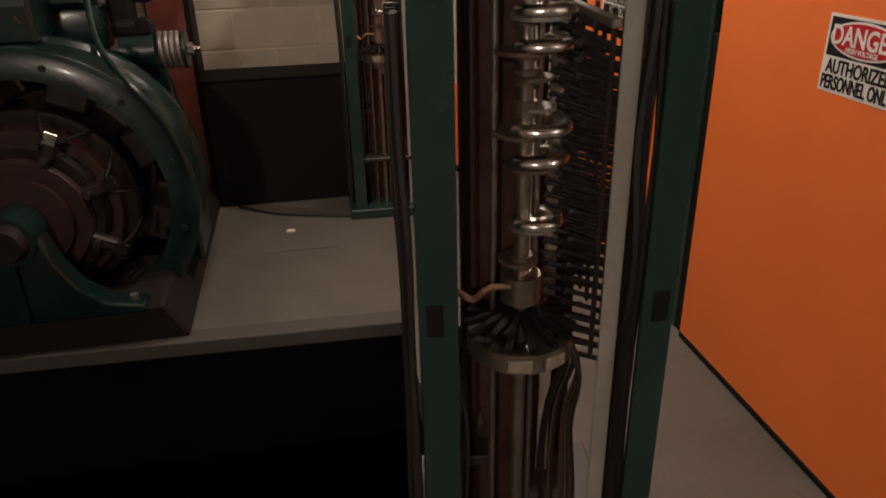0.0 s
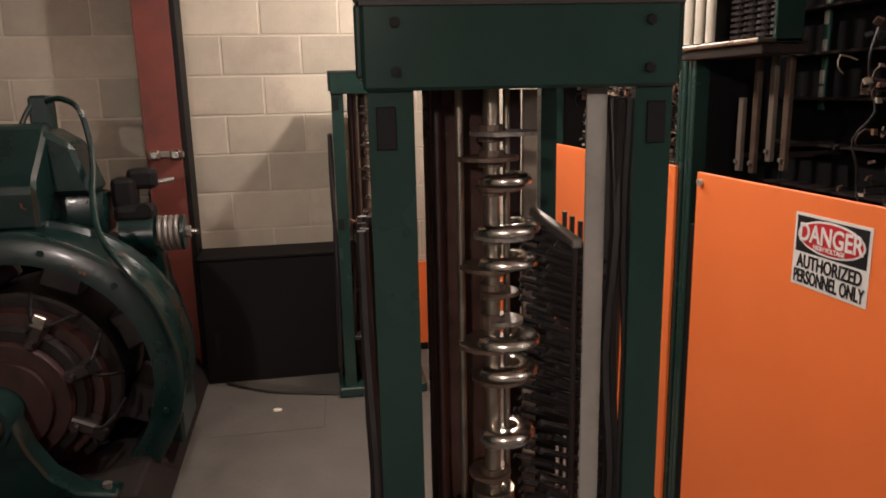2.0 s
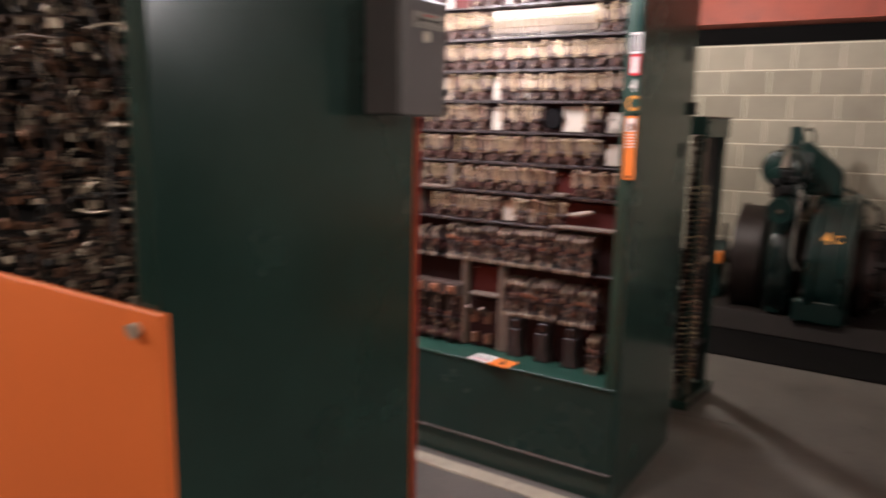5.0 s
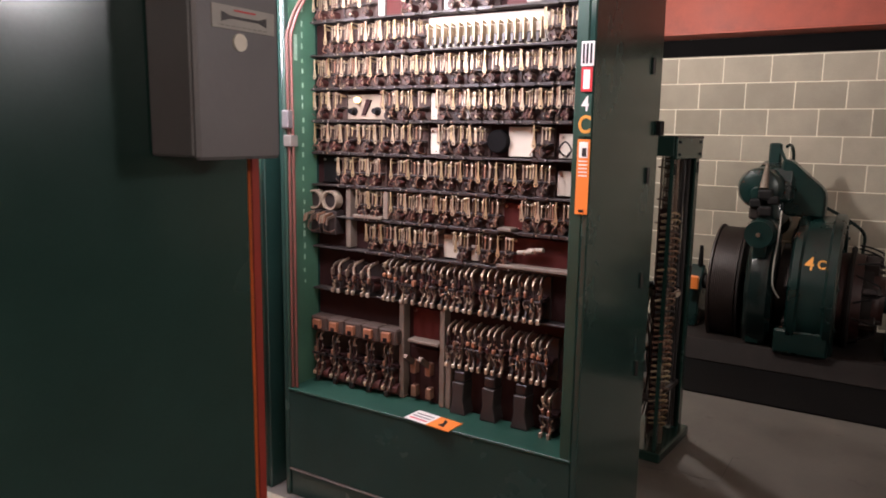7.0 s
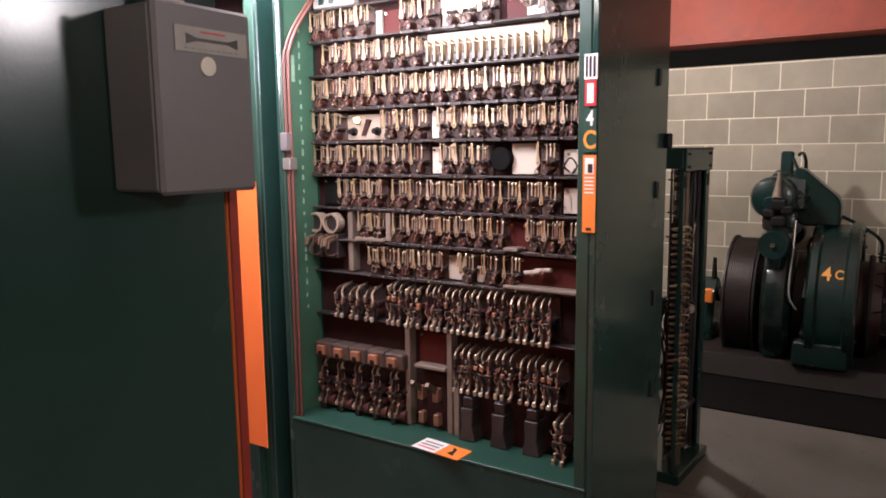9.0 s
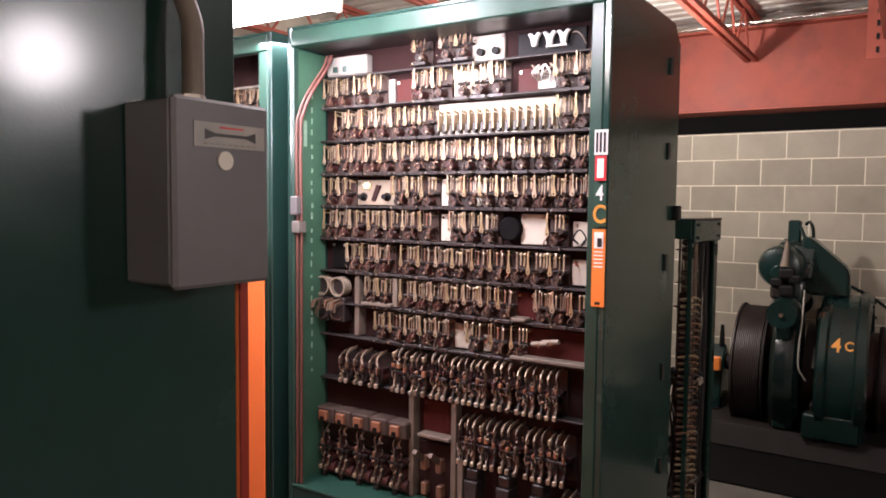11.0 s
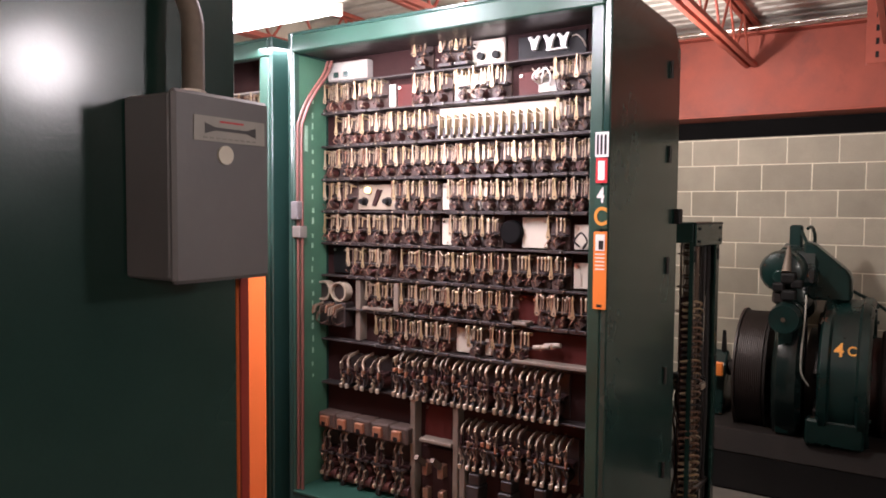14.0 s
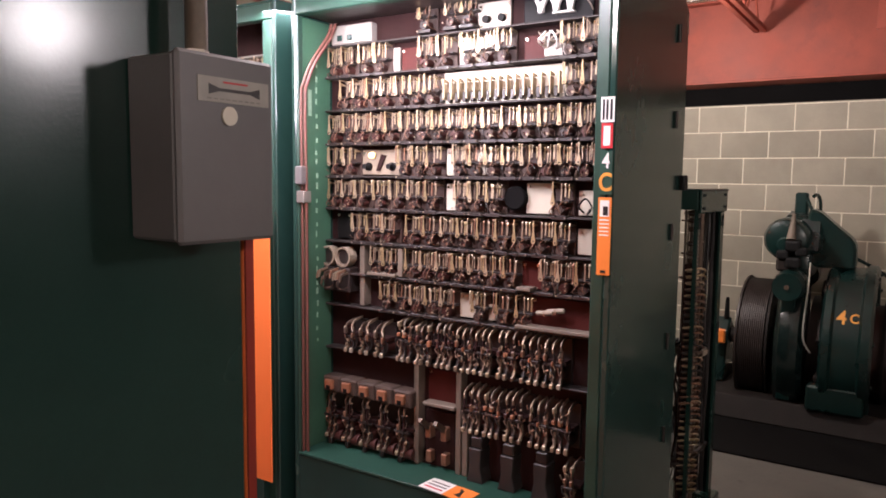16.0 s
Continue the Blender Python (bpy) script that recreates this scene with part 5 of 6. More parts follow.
selector((1.059, 1.365, 0.0), -5.5, "dark green open floor selector with cam shaft")
selector((1.118, 3.905, 0.0), -2.0, "green floor selector standing by the block wall")
far = selector((5.345, 1.262, 0.0), -4.0, "dark green floor selector beside the far machine, hung with wires", 1.525, 0.014, False)
part("brown_tube", rod((0.105, 0.02, 0.05), (0.105, 0.02, 1.42), 0.013, 12), OLDB, far, "rust-brown upright tube", True)
part("brown_tube", rod((0.128, 0.035, 0.05), (0.128, 0.035, 1.42), 0.008, 12), COPPER, far, "thin copper upright tube", True)
part("tape", box(0.030, 0.058, 0.010, 0.014, 0.05, 1.42, 0.001), DARK, far, "dark perforated steel tape")
hole = part("tape_hole", box(0.040, 0.048, 0.0085, 0.0105, 0.0, 0.007), WIRE_P, far)
hole.location.z = 1.40
for k in range(1, 16):
    again(hole, (0, 0, 1.40 - k * 0.017), far)
part("terminal_strip", box(0.010, 0.085, 0.045, 0.055, 0.12, 1.20, 0.002), BROWN, far, "brown terminal strip down the side")
rnd = random.Random(4)
for k in range(36):
    z = 1.165 - k * 0.0285
    for j in range(2):
        x = rnd.uniform(0.030, 0.066)
        part("terminal_wire", pipe([(-0.012 + rnd.uniform(0, 0.02), 0.045, z + 0.010), (x - 0.02, -0.012, z + 0.016 + rnd.uniform(0, 0.006)), (x + 0.022, -0.020, z + 0.004), (x + 0.045, 0.012, z - 0.020 - rnd.uniform(0, 0.012)), (x + 0.048, 0.045, z - 0.030)], rnd.uniform(0.0026, 0.0048), 5, None, 2), rnd.choice((WIRE_B, COPPER, BRASS, PALE, WIRE_K, BRASS, COPPER)), far)
    part("terminal_lug", box(0.010, 0.032, -0.004, 0.044, z, z + 0.010, 0.001), rnd.choice((OLDB, PALE, DARK)), far)


# ---- traction machines ----
def drum_shape():
    bm = lathe([(0.004, -0.375), (0.08, -0.372), (0.120, -0.357), (0.136, -0.325), (0.138, -0.05), (0.004, -0.05)], "X", 36)
    bm.transform(Matrix.Translation((0, 0.355, 0.735)))
    return bm


def machine(at, label, plate_text="", near=-0.25, far_end=0.09):
    """Gearless hoist: shaft along y, motor at low y, sheave at high y. Origin on the floor under the shaft."""
    e = thing("traction_machine", at, label, "hoist machine", "traction machines")
    Z, R = 0.46, 0.545
    z = Matrix.Translation((0, 0, Z))
    def turned(bm):
        bm.transform(z)
        return bm
    part("bedplate", prism([(-0.56, 0.013), (0.50, 0.013), (0.42, 0.15), (-0.48, 0.15)], -0.53, 0.95, "Y", bevel=0.008), BASE_M, e, "grimy dark steel bedplate")
    part("motor_frame", turned(lathe([(R - 0.085, near), (R, near), (R + 0.02, near + 0.015), (R + 0.02, near + 0.06), (R, near + 0.075), (R, far_end - 0.07), (R + 0.02, far_end - 0.055), (R + 0.02, far_end - 0.015), (R, far_end), (R - 0.085, far_end)], "Y", 64)), GREEN_M, e, "green cast motor frame ring", True)
    for a in range(0, 360, 45):
        bm = box(R - 0.20, R - 0.07, -0.12, 0.14, -0.075, 0.075, 0.01)
        bm.transform(z @ Matrix.Rotation(radians(a + 22), 4, "Y"))
        part("pole_piece", bm, DARK, e)
    part("armature", turned(rod((0, -0.15, 0), (0, 0.20, 0), 0.335, 48)), RUBBER, e, smooth=True)
    for r, y0, y1, m in ((0.345, -0.245, -0.215, BASE_M), (0.300, -0.30, -0.15, COMMUT), (0.255, -0.36, -0.29, BASE_M), (0.215, -0.40, -0.35, COMMUT)):
        part("winding_ring", turned(lathe([(r - 0.07, y0), (r, y0), (r + 0.008, (y0 + y1) / 2), (r, y1), (r - 0.07, y1)], "Y", 48)), m, e, smooth=True)
    part("commutator", turned(rod((0, -0.43, 0), (0, -0.15, 0), 0.165, 40)), COMMUT, e, "dull red commutator", True)
    for a in (20, 62, 118, 160, 205, 335):
        bm = box(0.20, 0.31, -0.39, -0.30, -0.022, 0.022, 0.008)
        rod((0.24, -0.42, 0.0), (0.24, -0.26, 0.0), 0.012, 10, bm)
        bm.transform(z @ Matrix.Rotation(radians(-a), 4, "Y"))
        holder = part("brush_holder", bm, DARK, e)
        bm = box(0.30, 0.345, -0.405, -0.385, -0.018, 0.026, 0.003)
        bm.transform(z @ Matrix.Rotation(radians(-a), 4, "Y"))
        part("brush_clip", bm, STEEL if a == 62 else BASE_M, holder, "worn brush clip")
        for k in (-1, 1):
            bm = pipe([(0.30, -0.39, 0.010 * k), (0.325, -0.40, 0.03 * k), (0.345, -0.34, 0.06 * k), (0.35, -0.26, 0.09 * k)], 0.0065, 6, None, 3)
            bm.transform(z @ Matrix.Rotation(radians(-a), 4, "Y"))
            part("brush_lead", bm, BLACK, holder, smooth=True)
    # near bearing bracket sweeping to two feet
    hub = turned(rod((0, -0.58, 0), (0, -0.40, 0), 0.085, 28))
    part("bearing_hub", hub, GREEN_M, e, smooth=True)
    part("bearing_cap", turned(rod((0, -0.625, 0), (0, -0.58, 0), 0.055, 24, r2=0.07)), BASE_M, e, smooth=True)
    for s in (-1, 1):
        leg = [(0.0, 0.05), (0.085 * s, 0.0), (0.115 * s, -0.10), (0.17 * s, -0.20), (0.25 * s, -0.265), (0.37 * s, -0.29), (0.37 * s, -0.318), (0.0, -0.318)]
        brk = part("bearing_bracket", turned(prism(leg if s > 0 else leg[::-1], -0.56, -0.46, "Y", bevel=0.008)), GREEN_M, e, smooth=True)
        part("foot_bolt", rod((0.33 * s, -0.51, 0.16), (0.33 * s, -0.51, 0.195), 0.016, 6), DULL, brk)
        foot = part("frame_foot", box(*sorted((0.40 * s, 0.53 * s)), -0.15, 0.17, 0.14, 0.30, 0.012), GREEN_M, e)
        part("frame_bolt", rod((0.47 * s, -0.05, 0.30), (0.47 * s, -0.05, 0.34), 0.018, 6), DULL, foot)
    # brake drum, sheave and their housings
    part("brake_drum", turned(rod((0, 0.26, 0), (0, 0.36, 0), 0.40, 56)), BASE_M, e, smooth=True)
    g = [(0.10, 0.44)]
    for k in range(13):
        y = 0.45 + k * 0.0124
        g += [(0.425, y), (0.425, y + 0.006), (0.419, y + 0.008), (0.419, y + 0.0105)]
    g += [(0.425, 0.611), (0.44, 0.614), (0.44, 0.628), (0.10, 0.628)]
    part("sheave", turned(lathe(g, "Y", 64)), RUBBER, e, "dark grooved rope sheave", True)
    part("sheave_rim", turned(lathe([(0.39, 0.424), (0.44, 0.424), (0.44, 0.439), (0.39, 0.439)], "Y", 64)), BASE_M, e, smooth=True)
    part("shaft", turned(rod((0, -0.60, 0), (0, 0.86, 0), 0.055, 24)), BASE_M, e, smooth=True)
    part("outboard_bearing", prism([(-0.20, 0.15), (0.20, 0.15), (0.11, Z + 0.04), (0.0, Z + 0.13), (-0.11, Z + 0.04)], 0.73, 0.83, "Y", bevel=0.01), GREEN_M, e)
    part("oil_cap", rod((0, 0.84, Z), (0, 0.895, Z), 0.062, 18, r2=0.05), SIGN_O, e, "orange bearing cap")
    part("grease_cup", rod((-0.02, 0.76, Z + 0.12), (-0.02, 0.76, Z + 0.27), 0.020, 10, r2=0.012), BLACK, e)
    part("oil_gauge", box(-0.225, -0.19, 0.725, 0.80, Z - 0.03, Z + 0.07, 0.008), SIGN_O, e, "orange bearing oil gauge")
    part("brake_shoe", turned(lathe([(0.405, 0.205), (0.49, 0.205), (0.525, 0.235), (0.535, 0.29), (0.525, 0.345), (0.49, 0.375), (0.405, 0.375)], "Y", 40, arc=(118, 262))), GLOSS, e, "glossy black brake shoe casting", True)
    # brake arms, springs and top bracket
    for s in (-1, 1):
        arm = [(0.40 * s, -0.30), (0.46 * s, -0.30), (0.475 * s, 0.05), (0.44 * s, 0.38), (0.37 * s, 0.44), (0.37 * s, 0.30), (0.415 * s, 0.05)]
        part("brake_arm", turned(prism(arm if s > 0 else arm[::-1], 0.27, 0.35, "Y", bevel=0.008)), GREEN_M, e)
        part("spring_cup", turned(rod((0.28 * s, 0.31, 0.445), (0.415 * s, 0.31, 0.445), 0.098, 26)), GREEN_M, e, smooth=True)
        if s > 0:
            turns = [(0.425 + 0.090 * i / 40, 0.31 + 0.068 * math.cos(i * 2 * math.pi / 10), 0.445 + 0.068 * math.sin(i * 2 * math.pi / 10)) for i in range(41)]
            part("brake_spring", turned(pipe(turns, 0.011, 7, None, 1)), DULL, e, "thick steel coil brake spring", True)
            part("spring_washer", turned(rod((0.520, 0.31, 0.445), (0.532, 0.31, 0.445), 0.078, 22)), GREEN_M, e)
            part("spring_rod", turned(rod((0.30, 0.31, 0.445), (0.585, 0.31, 0.445), 0.012, 10)), STEEL, e, smooth=True)
            part("spring_nut", turned(rod((0.533, 0.31, 0.445), (0.556, 0.31, 0.445), 0.026, 6)), DULL, e)
        else:
            part("spring_cap", turned(rod((-0.53, 0.31, 0.445), (-0.416, 0.31, 0.445), 0.088, 24, r2=0.096)), GREEN_M, e, "round green spring cap", True)
            part("cap_nut", turned(rod((-0.545, 0.31, 0.445), (-0.531, 0.31, 0.445), 0.015, 6)), OLDB, e)
    for x, y, zz, sx, sy, sz in ((0.30, 0.33, 0.62, 0.05, 0.05, 0.07), (0.37, 0.35, 0.68, 0.06, 0.04, 0.045), (0.34, 0.30, 0.54, 0.08, 0.06, 0.035)):
        part("brake_linkage", turned(box(x - sx, x + sx, y - sy, y + sy, zz - sz, zz + sz, 0.022, seg=2)), BLACK, e)
    part("linkage_pin", turned(rod((0.385, 0.235, 0.555), (0.385, 0.30, 0.555), 0.030, 14)), BLACK, e, smooth=True)
    for a in range(15, 360, 30):
        bm = rod(((R - 0.035), near - 0.012, 0), ((R - 0.035), near + 0.002, 0), 0.012, 6)
        bm.transform(z @ Matrix.Rotation(radians(a), 4, "Y"))
        part("frame_bolt", bm, GREEN_M, e)
    part("brake_magnet", turned(box(-0.22, 0.24, 0.22, 0.40, 0.46, 0.64, 0.025, seg=2)), GREEN_M, e, smooth=True)
    drum = part("magnet_drum", turned(drum_shape()), GREEN_M, e, "round green brake solenoid housing", True)
    part("solenoid_cap", turned(rod((-0.398, 0.355, 0.70), (-0.365, 0.355, 0.70), 0.040, 18, r2=0.055)), GREEN_M, drum, smooth=True)
    part("magnet_cover", turned(prism([(-0.20, 0.64), (0.22, 0.64), (0.16, 0.84), (0.05, 0.91), (-0.12, 0.88)], 0.16, 0.40, "Y", bevel=0.02)), GREEN_M, e)
    part("drum_foot", turned(box(-0.33, -0.12, 0.30, 0.41, 0.52, 0.61, 0.015)), DARK, e)
    part("breather_funnel", turned(rod((-0.425, 0.315, 0.735), (-0.34, 0.315, 0.90), 0.030, 16, r2=0.010)), BAR, e, "drab tapered breather funnel", True)
    for x, y, zz, r in ((-0.41, 0.30, 0.70, 0.045), (-0.40, 0.36, 0.64, 0.036), (-0.42, 0.25, 0.665, 0.034), (-0.39, 0.30, 0.59, 0.045)):
        part("brake_linkage", turned(box(x - r, x + r, y - r, y + r, zz - r * 0.8, zz + r * 0.8, r * 0.35, seg=2)), BLACK, e)
    part("lifting_post", turned(box(-0.02, 0.065, 0.275, 0.355, 0.86, 1.035, 0.012)), GREEN_M, e)
    part("guard_pipe", turned(pipe([(0.06, 0.25, 1.01), (0.12, 0.235, 1.02), (0.19, 0.22, 0.97), (0.22, 0.20, 0.80), (0.245, 0.04, 0.62), (0.31, -0.14, 0.51), (0.42, -0.262, 0.400), (0.50, -0.268, 0.27), (0.545, -0.262, 0.12)], 0.012, 8)), GREEN_M, e, smooth=True)
    part("guard_pipe", turned(pipe([(-0.005, 0.285, 1.00), (-0.03, 0.26, 0.95), (-0.05, 0.225, 0.88), (-0.07, 0.19, 0.80), (-0.075, 0.18, 0.72)], 0.011, 8)), GREEN_M, e, smooth=True)
    part("fan_arm", turned(prism([(0.25, 0.93), (0.19, 0.915), (0.06, 0.80), (-0.015, 0.735), (-0.035, 0.69), (-0.035, 0.54), (0.20, 0.54), (0.27, 0.62)], -0.13, 0.07, "X", bevel=0.015)), GREEN_M, e)
    part("oil_pipe", turned(pipe([(-0.42, 0.195, 0.60), (-0.46, 0.195, 0.45), (-0.50, 0.205, 0.25), (-0.52, 0.20, 0.12), (-0.50, 0.16, 0.04)], 0.0055, 8)), GREY_P, e, smooth=True)
    part("junction", turned(box(0.25, 0.34, 0.36, 0.44, 0.60, 0.66, 0.01)), DARK, e)
    part("linkage", turned(rod((0.27, 0.40, 0.63), (0.48, 0.46, 0.66), 0.012, 8)), DULL, e)
    if plate_text:
        for t, dy, s in plate_text:
            a = math.asin((0.735 - Z) / (R + 0.001))
            m = Matrix.Translation((-(R + 0.001) * math.cos(a), dy, Z + (R + 0.001) * math.sin(a))) @ Matrix.Rotation(-(-a), 4, "Y") @ FACE_W
            letters(t, s, m, YELLOW, e, "painted_mark", spread=0.85, bold=0.002)
    return e


machine((7.62, 0.82, 0.0), "dark green gearless hoist machine with grooved sheave", (("4", 0.0, 0.13), ("C", -0.070, 0.085)), -0.172, 0.112)
machine((-0.075, 3.42, 0.0), "dark green gearless hoist machine seen from the motor end")

# ---- north side ----
tr = thing("cable_trough", (0.42, 4.22, 0.0), "black steel cable trough along the block wall", "cable trough")
part("trough", box(0.0, 0.86, 0.0, 0.26, 0.0, 0.66, 0.006), BLACK, tr)
part("lid", box(-0.006, 0.866, -0.008, 0.262, 0.661, 0.676, 0.003), BLACK, tr)
tr2 = thing("cable_trough", (-2.0, 4.22, 0.0), "black steel cable trough along the block wall", "cable trough")
part("trough", box(0.0, 2.18, 0.0, 0.26, 0.0, 0.66, 0.006), BLACK, tr2)
part("lid", box(-0.006, 2.186, -0.008, 0.262, 0.661, 0.676, 0.003), BLACK, tr2)
gb2 = thing("guard_board", (1.46, 4.475, 0.04), "orange guard board leaning at the block wall", "guard board", "orange guard boards")
part("board", box(0.0, 0.64, 0.0, 0.012, 0.0, 0.49, 0.002), ORANGE, gb2)
part("foot", box(0.02, 0.62, 0.0, 0.02, -0.04, 0.0), BLACK, gb2)
for x, m in ((1.90, WIRE_K), (1.96, DULL), (2.02, WIRE_K)):
    c = thing("wall_cable", (x, 4.478, 0.55), "cable hanging down the block wall", "cable", "wall cables")
    part("cable", pipe([(0.06, 0, 2.4), (0.02, 0.005, 1.6), (0.0, 0.004, 0.9), (0.03, 0.004, 0.4), (0.05, 0.004, 0.0)], 0.014, 8), m, c, smooth=True)
bd = thing("wall_bolt", (2.19, 4.40, 0.50), "black rubber bumper on the block wall", "bumper")
part("stem", rod((0, 0, 0), (0, 0.1, 0), 0.02, 12), BLACK, bd)
part("pad", rod((-0.05, 0.02, 0.0), (0.05, 0.02, 0.0), 0.026, 14), BLACK, bd)
tp = thing("litter", (0.785, 3.80, 0.0), "small pale scrap of plastic on the floor", "scrap")
part("scrap", prism([(-0.018, -0.010), (0.016, -0.014), (0.024, 0.004), (0.0, 0.016), (-0.020, 0.008)], 0.0, 0.012, "Z", bevel=0.003), CREAM, tp)
fc = thing("floor_cable", (0.62, 3.99, 0.0), "thin dark cable lying on the floor", "cable")
part("cable", pipe([(-0.10, 0.20, 0.008), (0.1, 0.05, 0.008), (0.3, -0.02, 0.008), (0.45, -0.06, 0.008), (0.53, -0.05, 0.008)], 0.007, 6), WIRE_K, fc, smooth=True)

for p, q in (((0.491, 3.584), (0.999, 3.576)), ((0.999, 3.576), (1.019, 3.956)), ((5.253, 1.312), (5.292, 0.965)), ((5.327, 0.958), (5.595, 0.953))):
    ang = math.atan2(q[1] - p[1], q[0] - p[0])
    j = thing("floor_joint", (p[0], p[1], 0.0), "dark dirt-filled saw cut in the concrete floor", "floor joint", "floor joints", turn=math.degrees(ang), kind="structure")
    part("joint", box(0.0, math.dist(p, q), -0.002, 0.002, -0.002, 0.0010), CURB, j)
stripe = thing("floor_stripe", (4.035, 1.22, 0.0), "pale cream stripe on the floor along the cabinets", "floor marking", kind="structure")
part("stripe", box(0.0, 0.085, 0.0, 2.6, 0.0, 0.004), STRIPE, stripe)
trim = thing("wall_plate", (EAST - 0.012, SOUTH, 2.165), "matt black strip along the wall under the red beam", "steel strip", kind="structure")
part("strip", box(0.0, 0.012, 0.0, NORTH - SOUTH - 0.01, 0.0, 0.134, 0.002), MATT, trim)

# ---- lamps ----
fx = thing("tube_fixture", (3.85, 2.0, 2.19), "white twin tube strip light hung on chains", "strip light")
part("housing", prism([(-0.10, 0.06), (-0.045, 0.085), (0.045, 0.085), (0.10, 0.06), (0.045, 0.035), (-0.045, 0.035)], 0.0, 1.22, "Y", bevel=0.003), WHITE, fx)
for x in (-0.040, 0.040):
    part("tube", rod((x, 0.03, 0.012), (x, 1.19, 0.012), 0.013, 12), GLOW, fx, "lit fluorescent tube", True)
for y in (0.02, 1.20):
    part("lamp_holder", box(-0.06, 0.06, y - 0.012, y + 0.012, -0.006, 0.036, 0.003), WHITE, fx)
for y in (0.15, 1.07):
    part("chain", rod((0, y, 0.085), (0, y, TOP - 2.19), 0.004, 6), DULL, fx)


def bulb(at, label):
    e = thing("pendant_bulb", at, label, "pendant lamp", "pendant lamps")
    part("flex", rod((0, 0, 0.12), (0, 0, TOP - at[2]), 0.004, 6), WIRE_K, e)
    part("socket", rod((0, 0, 0.135), (0, 0, 0.20), 0.024, 14), BLACK, e)
    g = bmesh.new()
    bmesh.ops.create_uvsphere(g, u_segments=20, v_segments=12, radius=0.05)
    g.transform(Matrix.Translation((0, 0, 0.10)) @ Matrix.Diagonal((1, 1, 1.15, 1)))
    o = part("bulb", g, GLOW_W, e, "lit frosted bulb", True)
    return e


gl = thing("globe_lamp", (4.16, -1.83, 2.32), "lit opal globe lamp on a short stem", "pendant lamp", "pendant lamps")
g = bmesh.new()
bmesh.ops.create_uvsphere(g, u_segments=28, v_segments=16, radius=0.185)
part("globe", g, GLOW_G, gl, "lit opal glass globe", True)
part("gallery", rod((0, 0, 0.165), (0, 0, 0.21), 0.07, 20), DULL, gl)
part("stem", rod((0, 0, 0.21), (0, 0, TOP - 2.32), 0.010, 8), DULL, gl)
# the last two bulbs are added, as bodies for the fill lights
for at in ((3.60, 1.42, 2.34), (1.80, 3.60, 2.52), (-0.60, -3.0, 2.62), (6.35, 2.00, 2.36)):
    bulb((at[0], at[1], at[2] - 0.10 + 0.08), "unseen lit bare bulb on a hanging flex")

# unseen reflector added as a body for the west fill light
rl = thing("reflector_lamp", (0.70, 2.45, 2.72), "added unseen metal reflector lamp aimed at the boards", "pendant lamp", "pendant lamps")
tilt = look((0, 0, 0), (1.45, -0.25, -1.97)).to_3x3().to_4x4()
def tilted(bm):
    bm.transform(tilt)
    return bm
part("shade", tilted(lathe([(0.11, 0.012), (0.118, 0.012), (0.05, 0.10), (0.03, 0.13), (0.03, 0.12), (0.045, 0.095)], "Z", 28)), DULL, rl, "dull spun metal shade", True)
part("bulb", tilted(rod((0, 0, 0.02), (0, 0, 0.09), 0.032, 16, r2=0.02)), GLOW_W, rl, "lit bulb", True)
part("stem", rod((-0.08, 0.0, 0.085), (-0.08, 0.0, TOP - 2.72), 0.008, 8), DULL, rl)

# ---- work table ----
wt = thing("work_table", (4.80, -0.86, 0.0), "orange-stained wooden work table", "table")
part("tabletop", box(-0.05, 0.60, -0.05, 1.13, 0.885, 0.925, 0.004), WOOD, wt)
for x in (0.0, 0.51):
    for y in (0.0, 1.05):
        part("leg", box(x, x + 0.065, y, y + 0.065, 0.0, 0.884, 0.004), WOOD, wt)
part("apron", box(0.01, 0.03, 0.066, 1.049, 0.78, 0.884, 0.003), WOOD, wt)
part("apron", box(0.54, 0.56, 0.066, 1.049, 0.78, 0.884, 0.003), WOOD, wt)
part("lower_shelf", box(0.01, 0.56, 0.03, 1.085, 0.30, 0.325, 0.003), WOOD, wt)
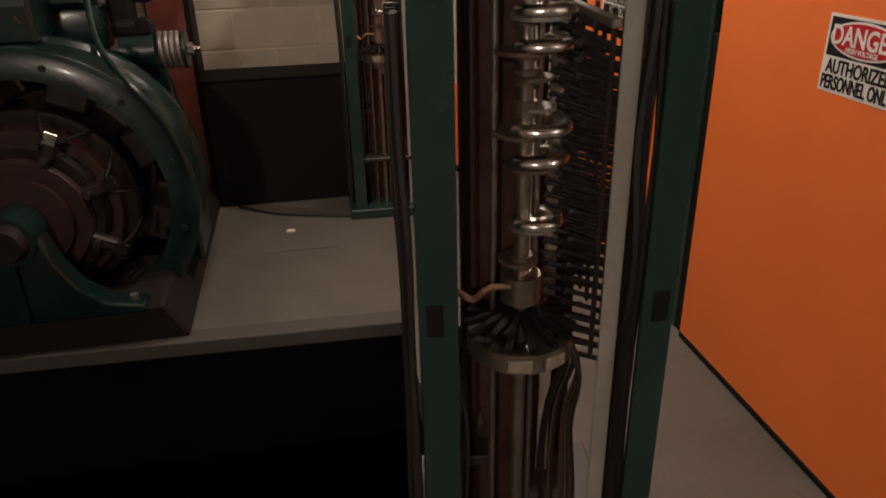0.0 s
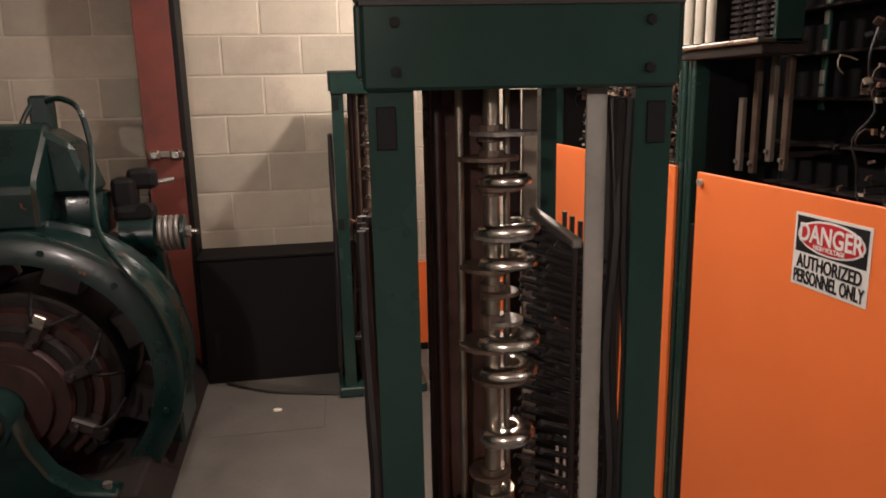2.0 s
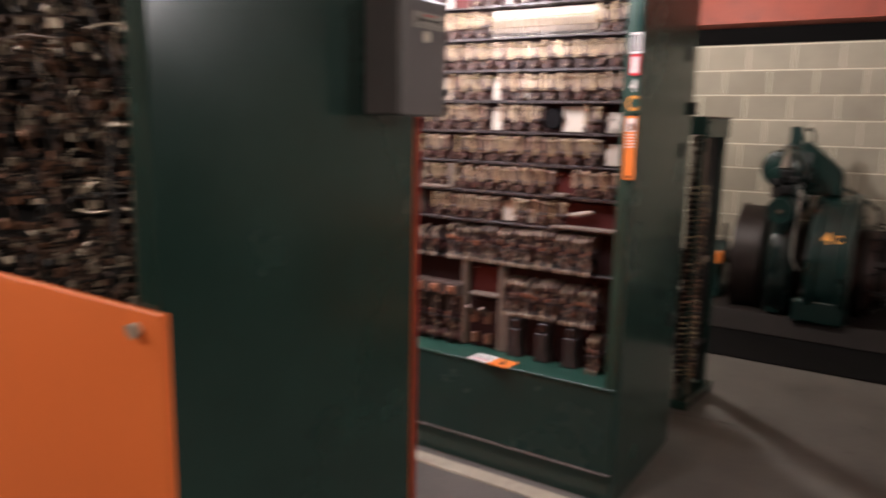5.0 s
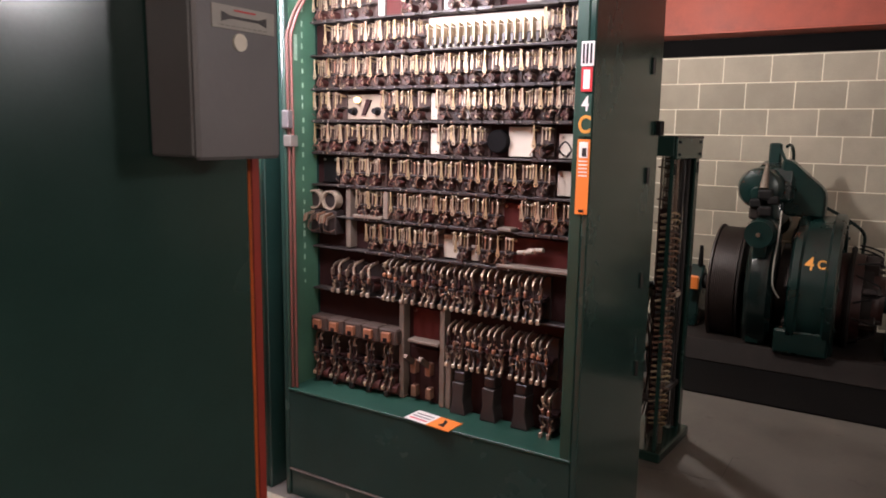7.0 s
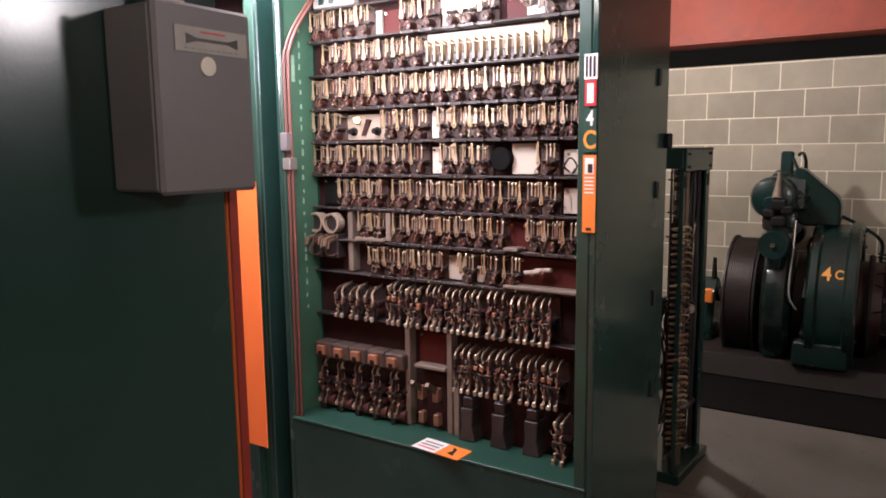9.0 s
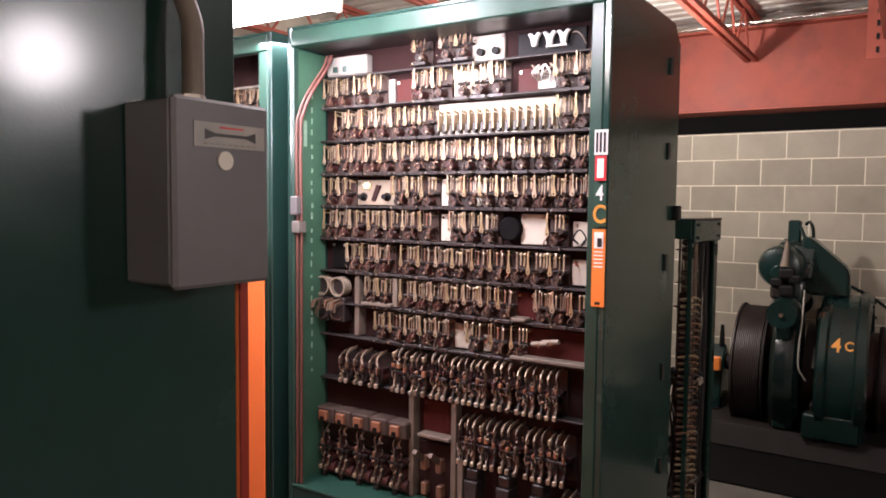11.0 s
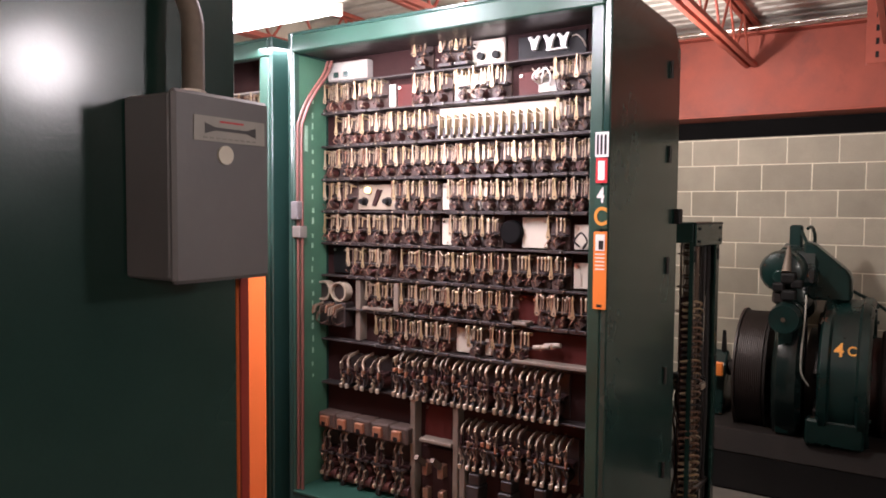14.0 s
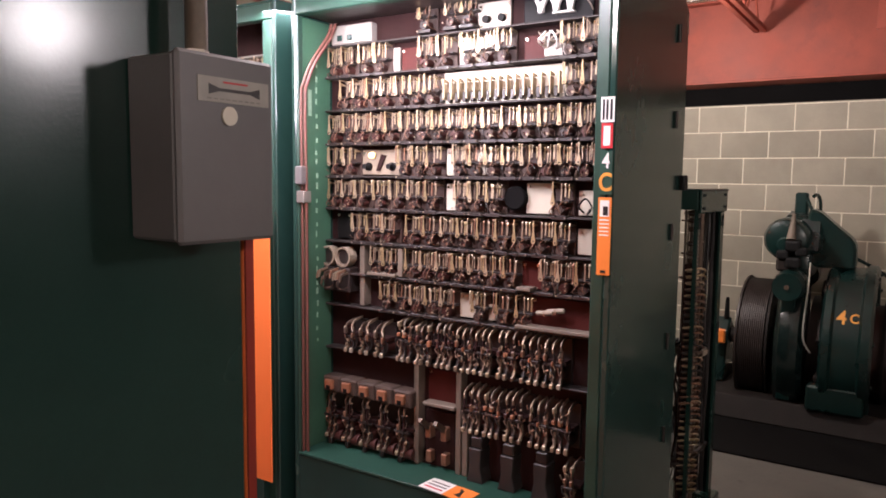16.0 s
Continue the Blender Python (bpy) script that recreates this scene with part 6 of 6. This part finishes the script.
for i in range(5):
    p = thing("paper_stack", (4.98, 0.10 - 0.004 * i, 0.925 + i * 0.016), "loose stack of white papers on the table", "papers", "papers on the table", turn=random.uniform(-14, 14))
    part("sheets", box(-0.15, 0.13, -0.12, 0.12, 0.0, 0.0155, 0.002), PAPER if i % 2 == 0 else WHITE, p)
sk = thing("sack", (5.05, 0.05, 0.325), "brown paper sack on the lower shelf", "sack")
g = bmesh.new()
bmesh.ops.create_cube(g, size=1.0)
bmesh.ops.subdivide_edges(g, edges=g.edges[:], cuts=5, use_grid_fill=True)
for v in g.verts:
    k = 1.0 - 0.35 * max(0, v.co.z) ** 2 + 0.12 * noise.noise(v.co * 3)
    r = 0.82 + 0.18 * (1 - max(abs(v.co.x), abs(v.co.y)) * 2 * min(abs(v.co.x), abs(v.co.y)) * 2)
    v.co = Vector((v.co.x * 0.34 * k * r, v.co.y * 0.42 * k * r, (v.co.z + 0.5) * 0.30 * (1 + 0.08 * noise.noise(v.co * 4))))
part("bag", g, BAG, sk, smooth=True)

# ---- blocks of the two walls ----
def block_mesh(name, w, mat, axis):
    h, d = 0.1945, 0.0035
    bm = box(-d, 0.001, -w / 2, w / 2, 0, h, 0.0025) if axis == "X" else box(-w / 2, w / 2, -d, 0.001, 0, h, 0.0025)
    me = bpy.data.meshes.new(name)
    bm.to_mesh(me)
    bm.free()
    me.materials.append(mat)
    return me


def lay(wall, axis, start, stop, z0, rows, first, mat, pitch=0.4064):
    whole = block_mesh("block", pitch - 0.0090, mat, axis)
    for r in range(rows):
        z = z0 + r * 0.2032
        a = start + (pitch / 2 if (r + first) % 2 else 0.0)
        while a + pitch - 0.006 < stop:
            o = new("block", whole)
            o.parent = wall
            o.location = (EAST, a + pitch / 2, z) if axis == "X" else (a + pitch / 2, NORTH, z)
            a += pitch


lay(wall_east, "X", 1.641 - 0.352 * 9, 4.5, 1.956 - 0.2032 * 9, 11, 1, BLOCK_E, 0.352)
lay(wall_north, "Y", -2.05, 4.4, 0.975 - 0.2032 * 4, 14, 0, BLOCK_N)
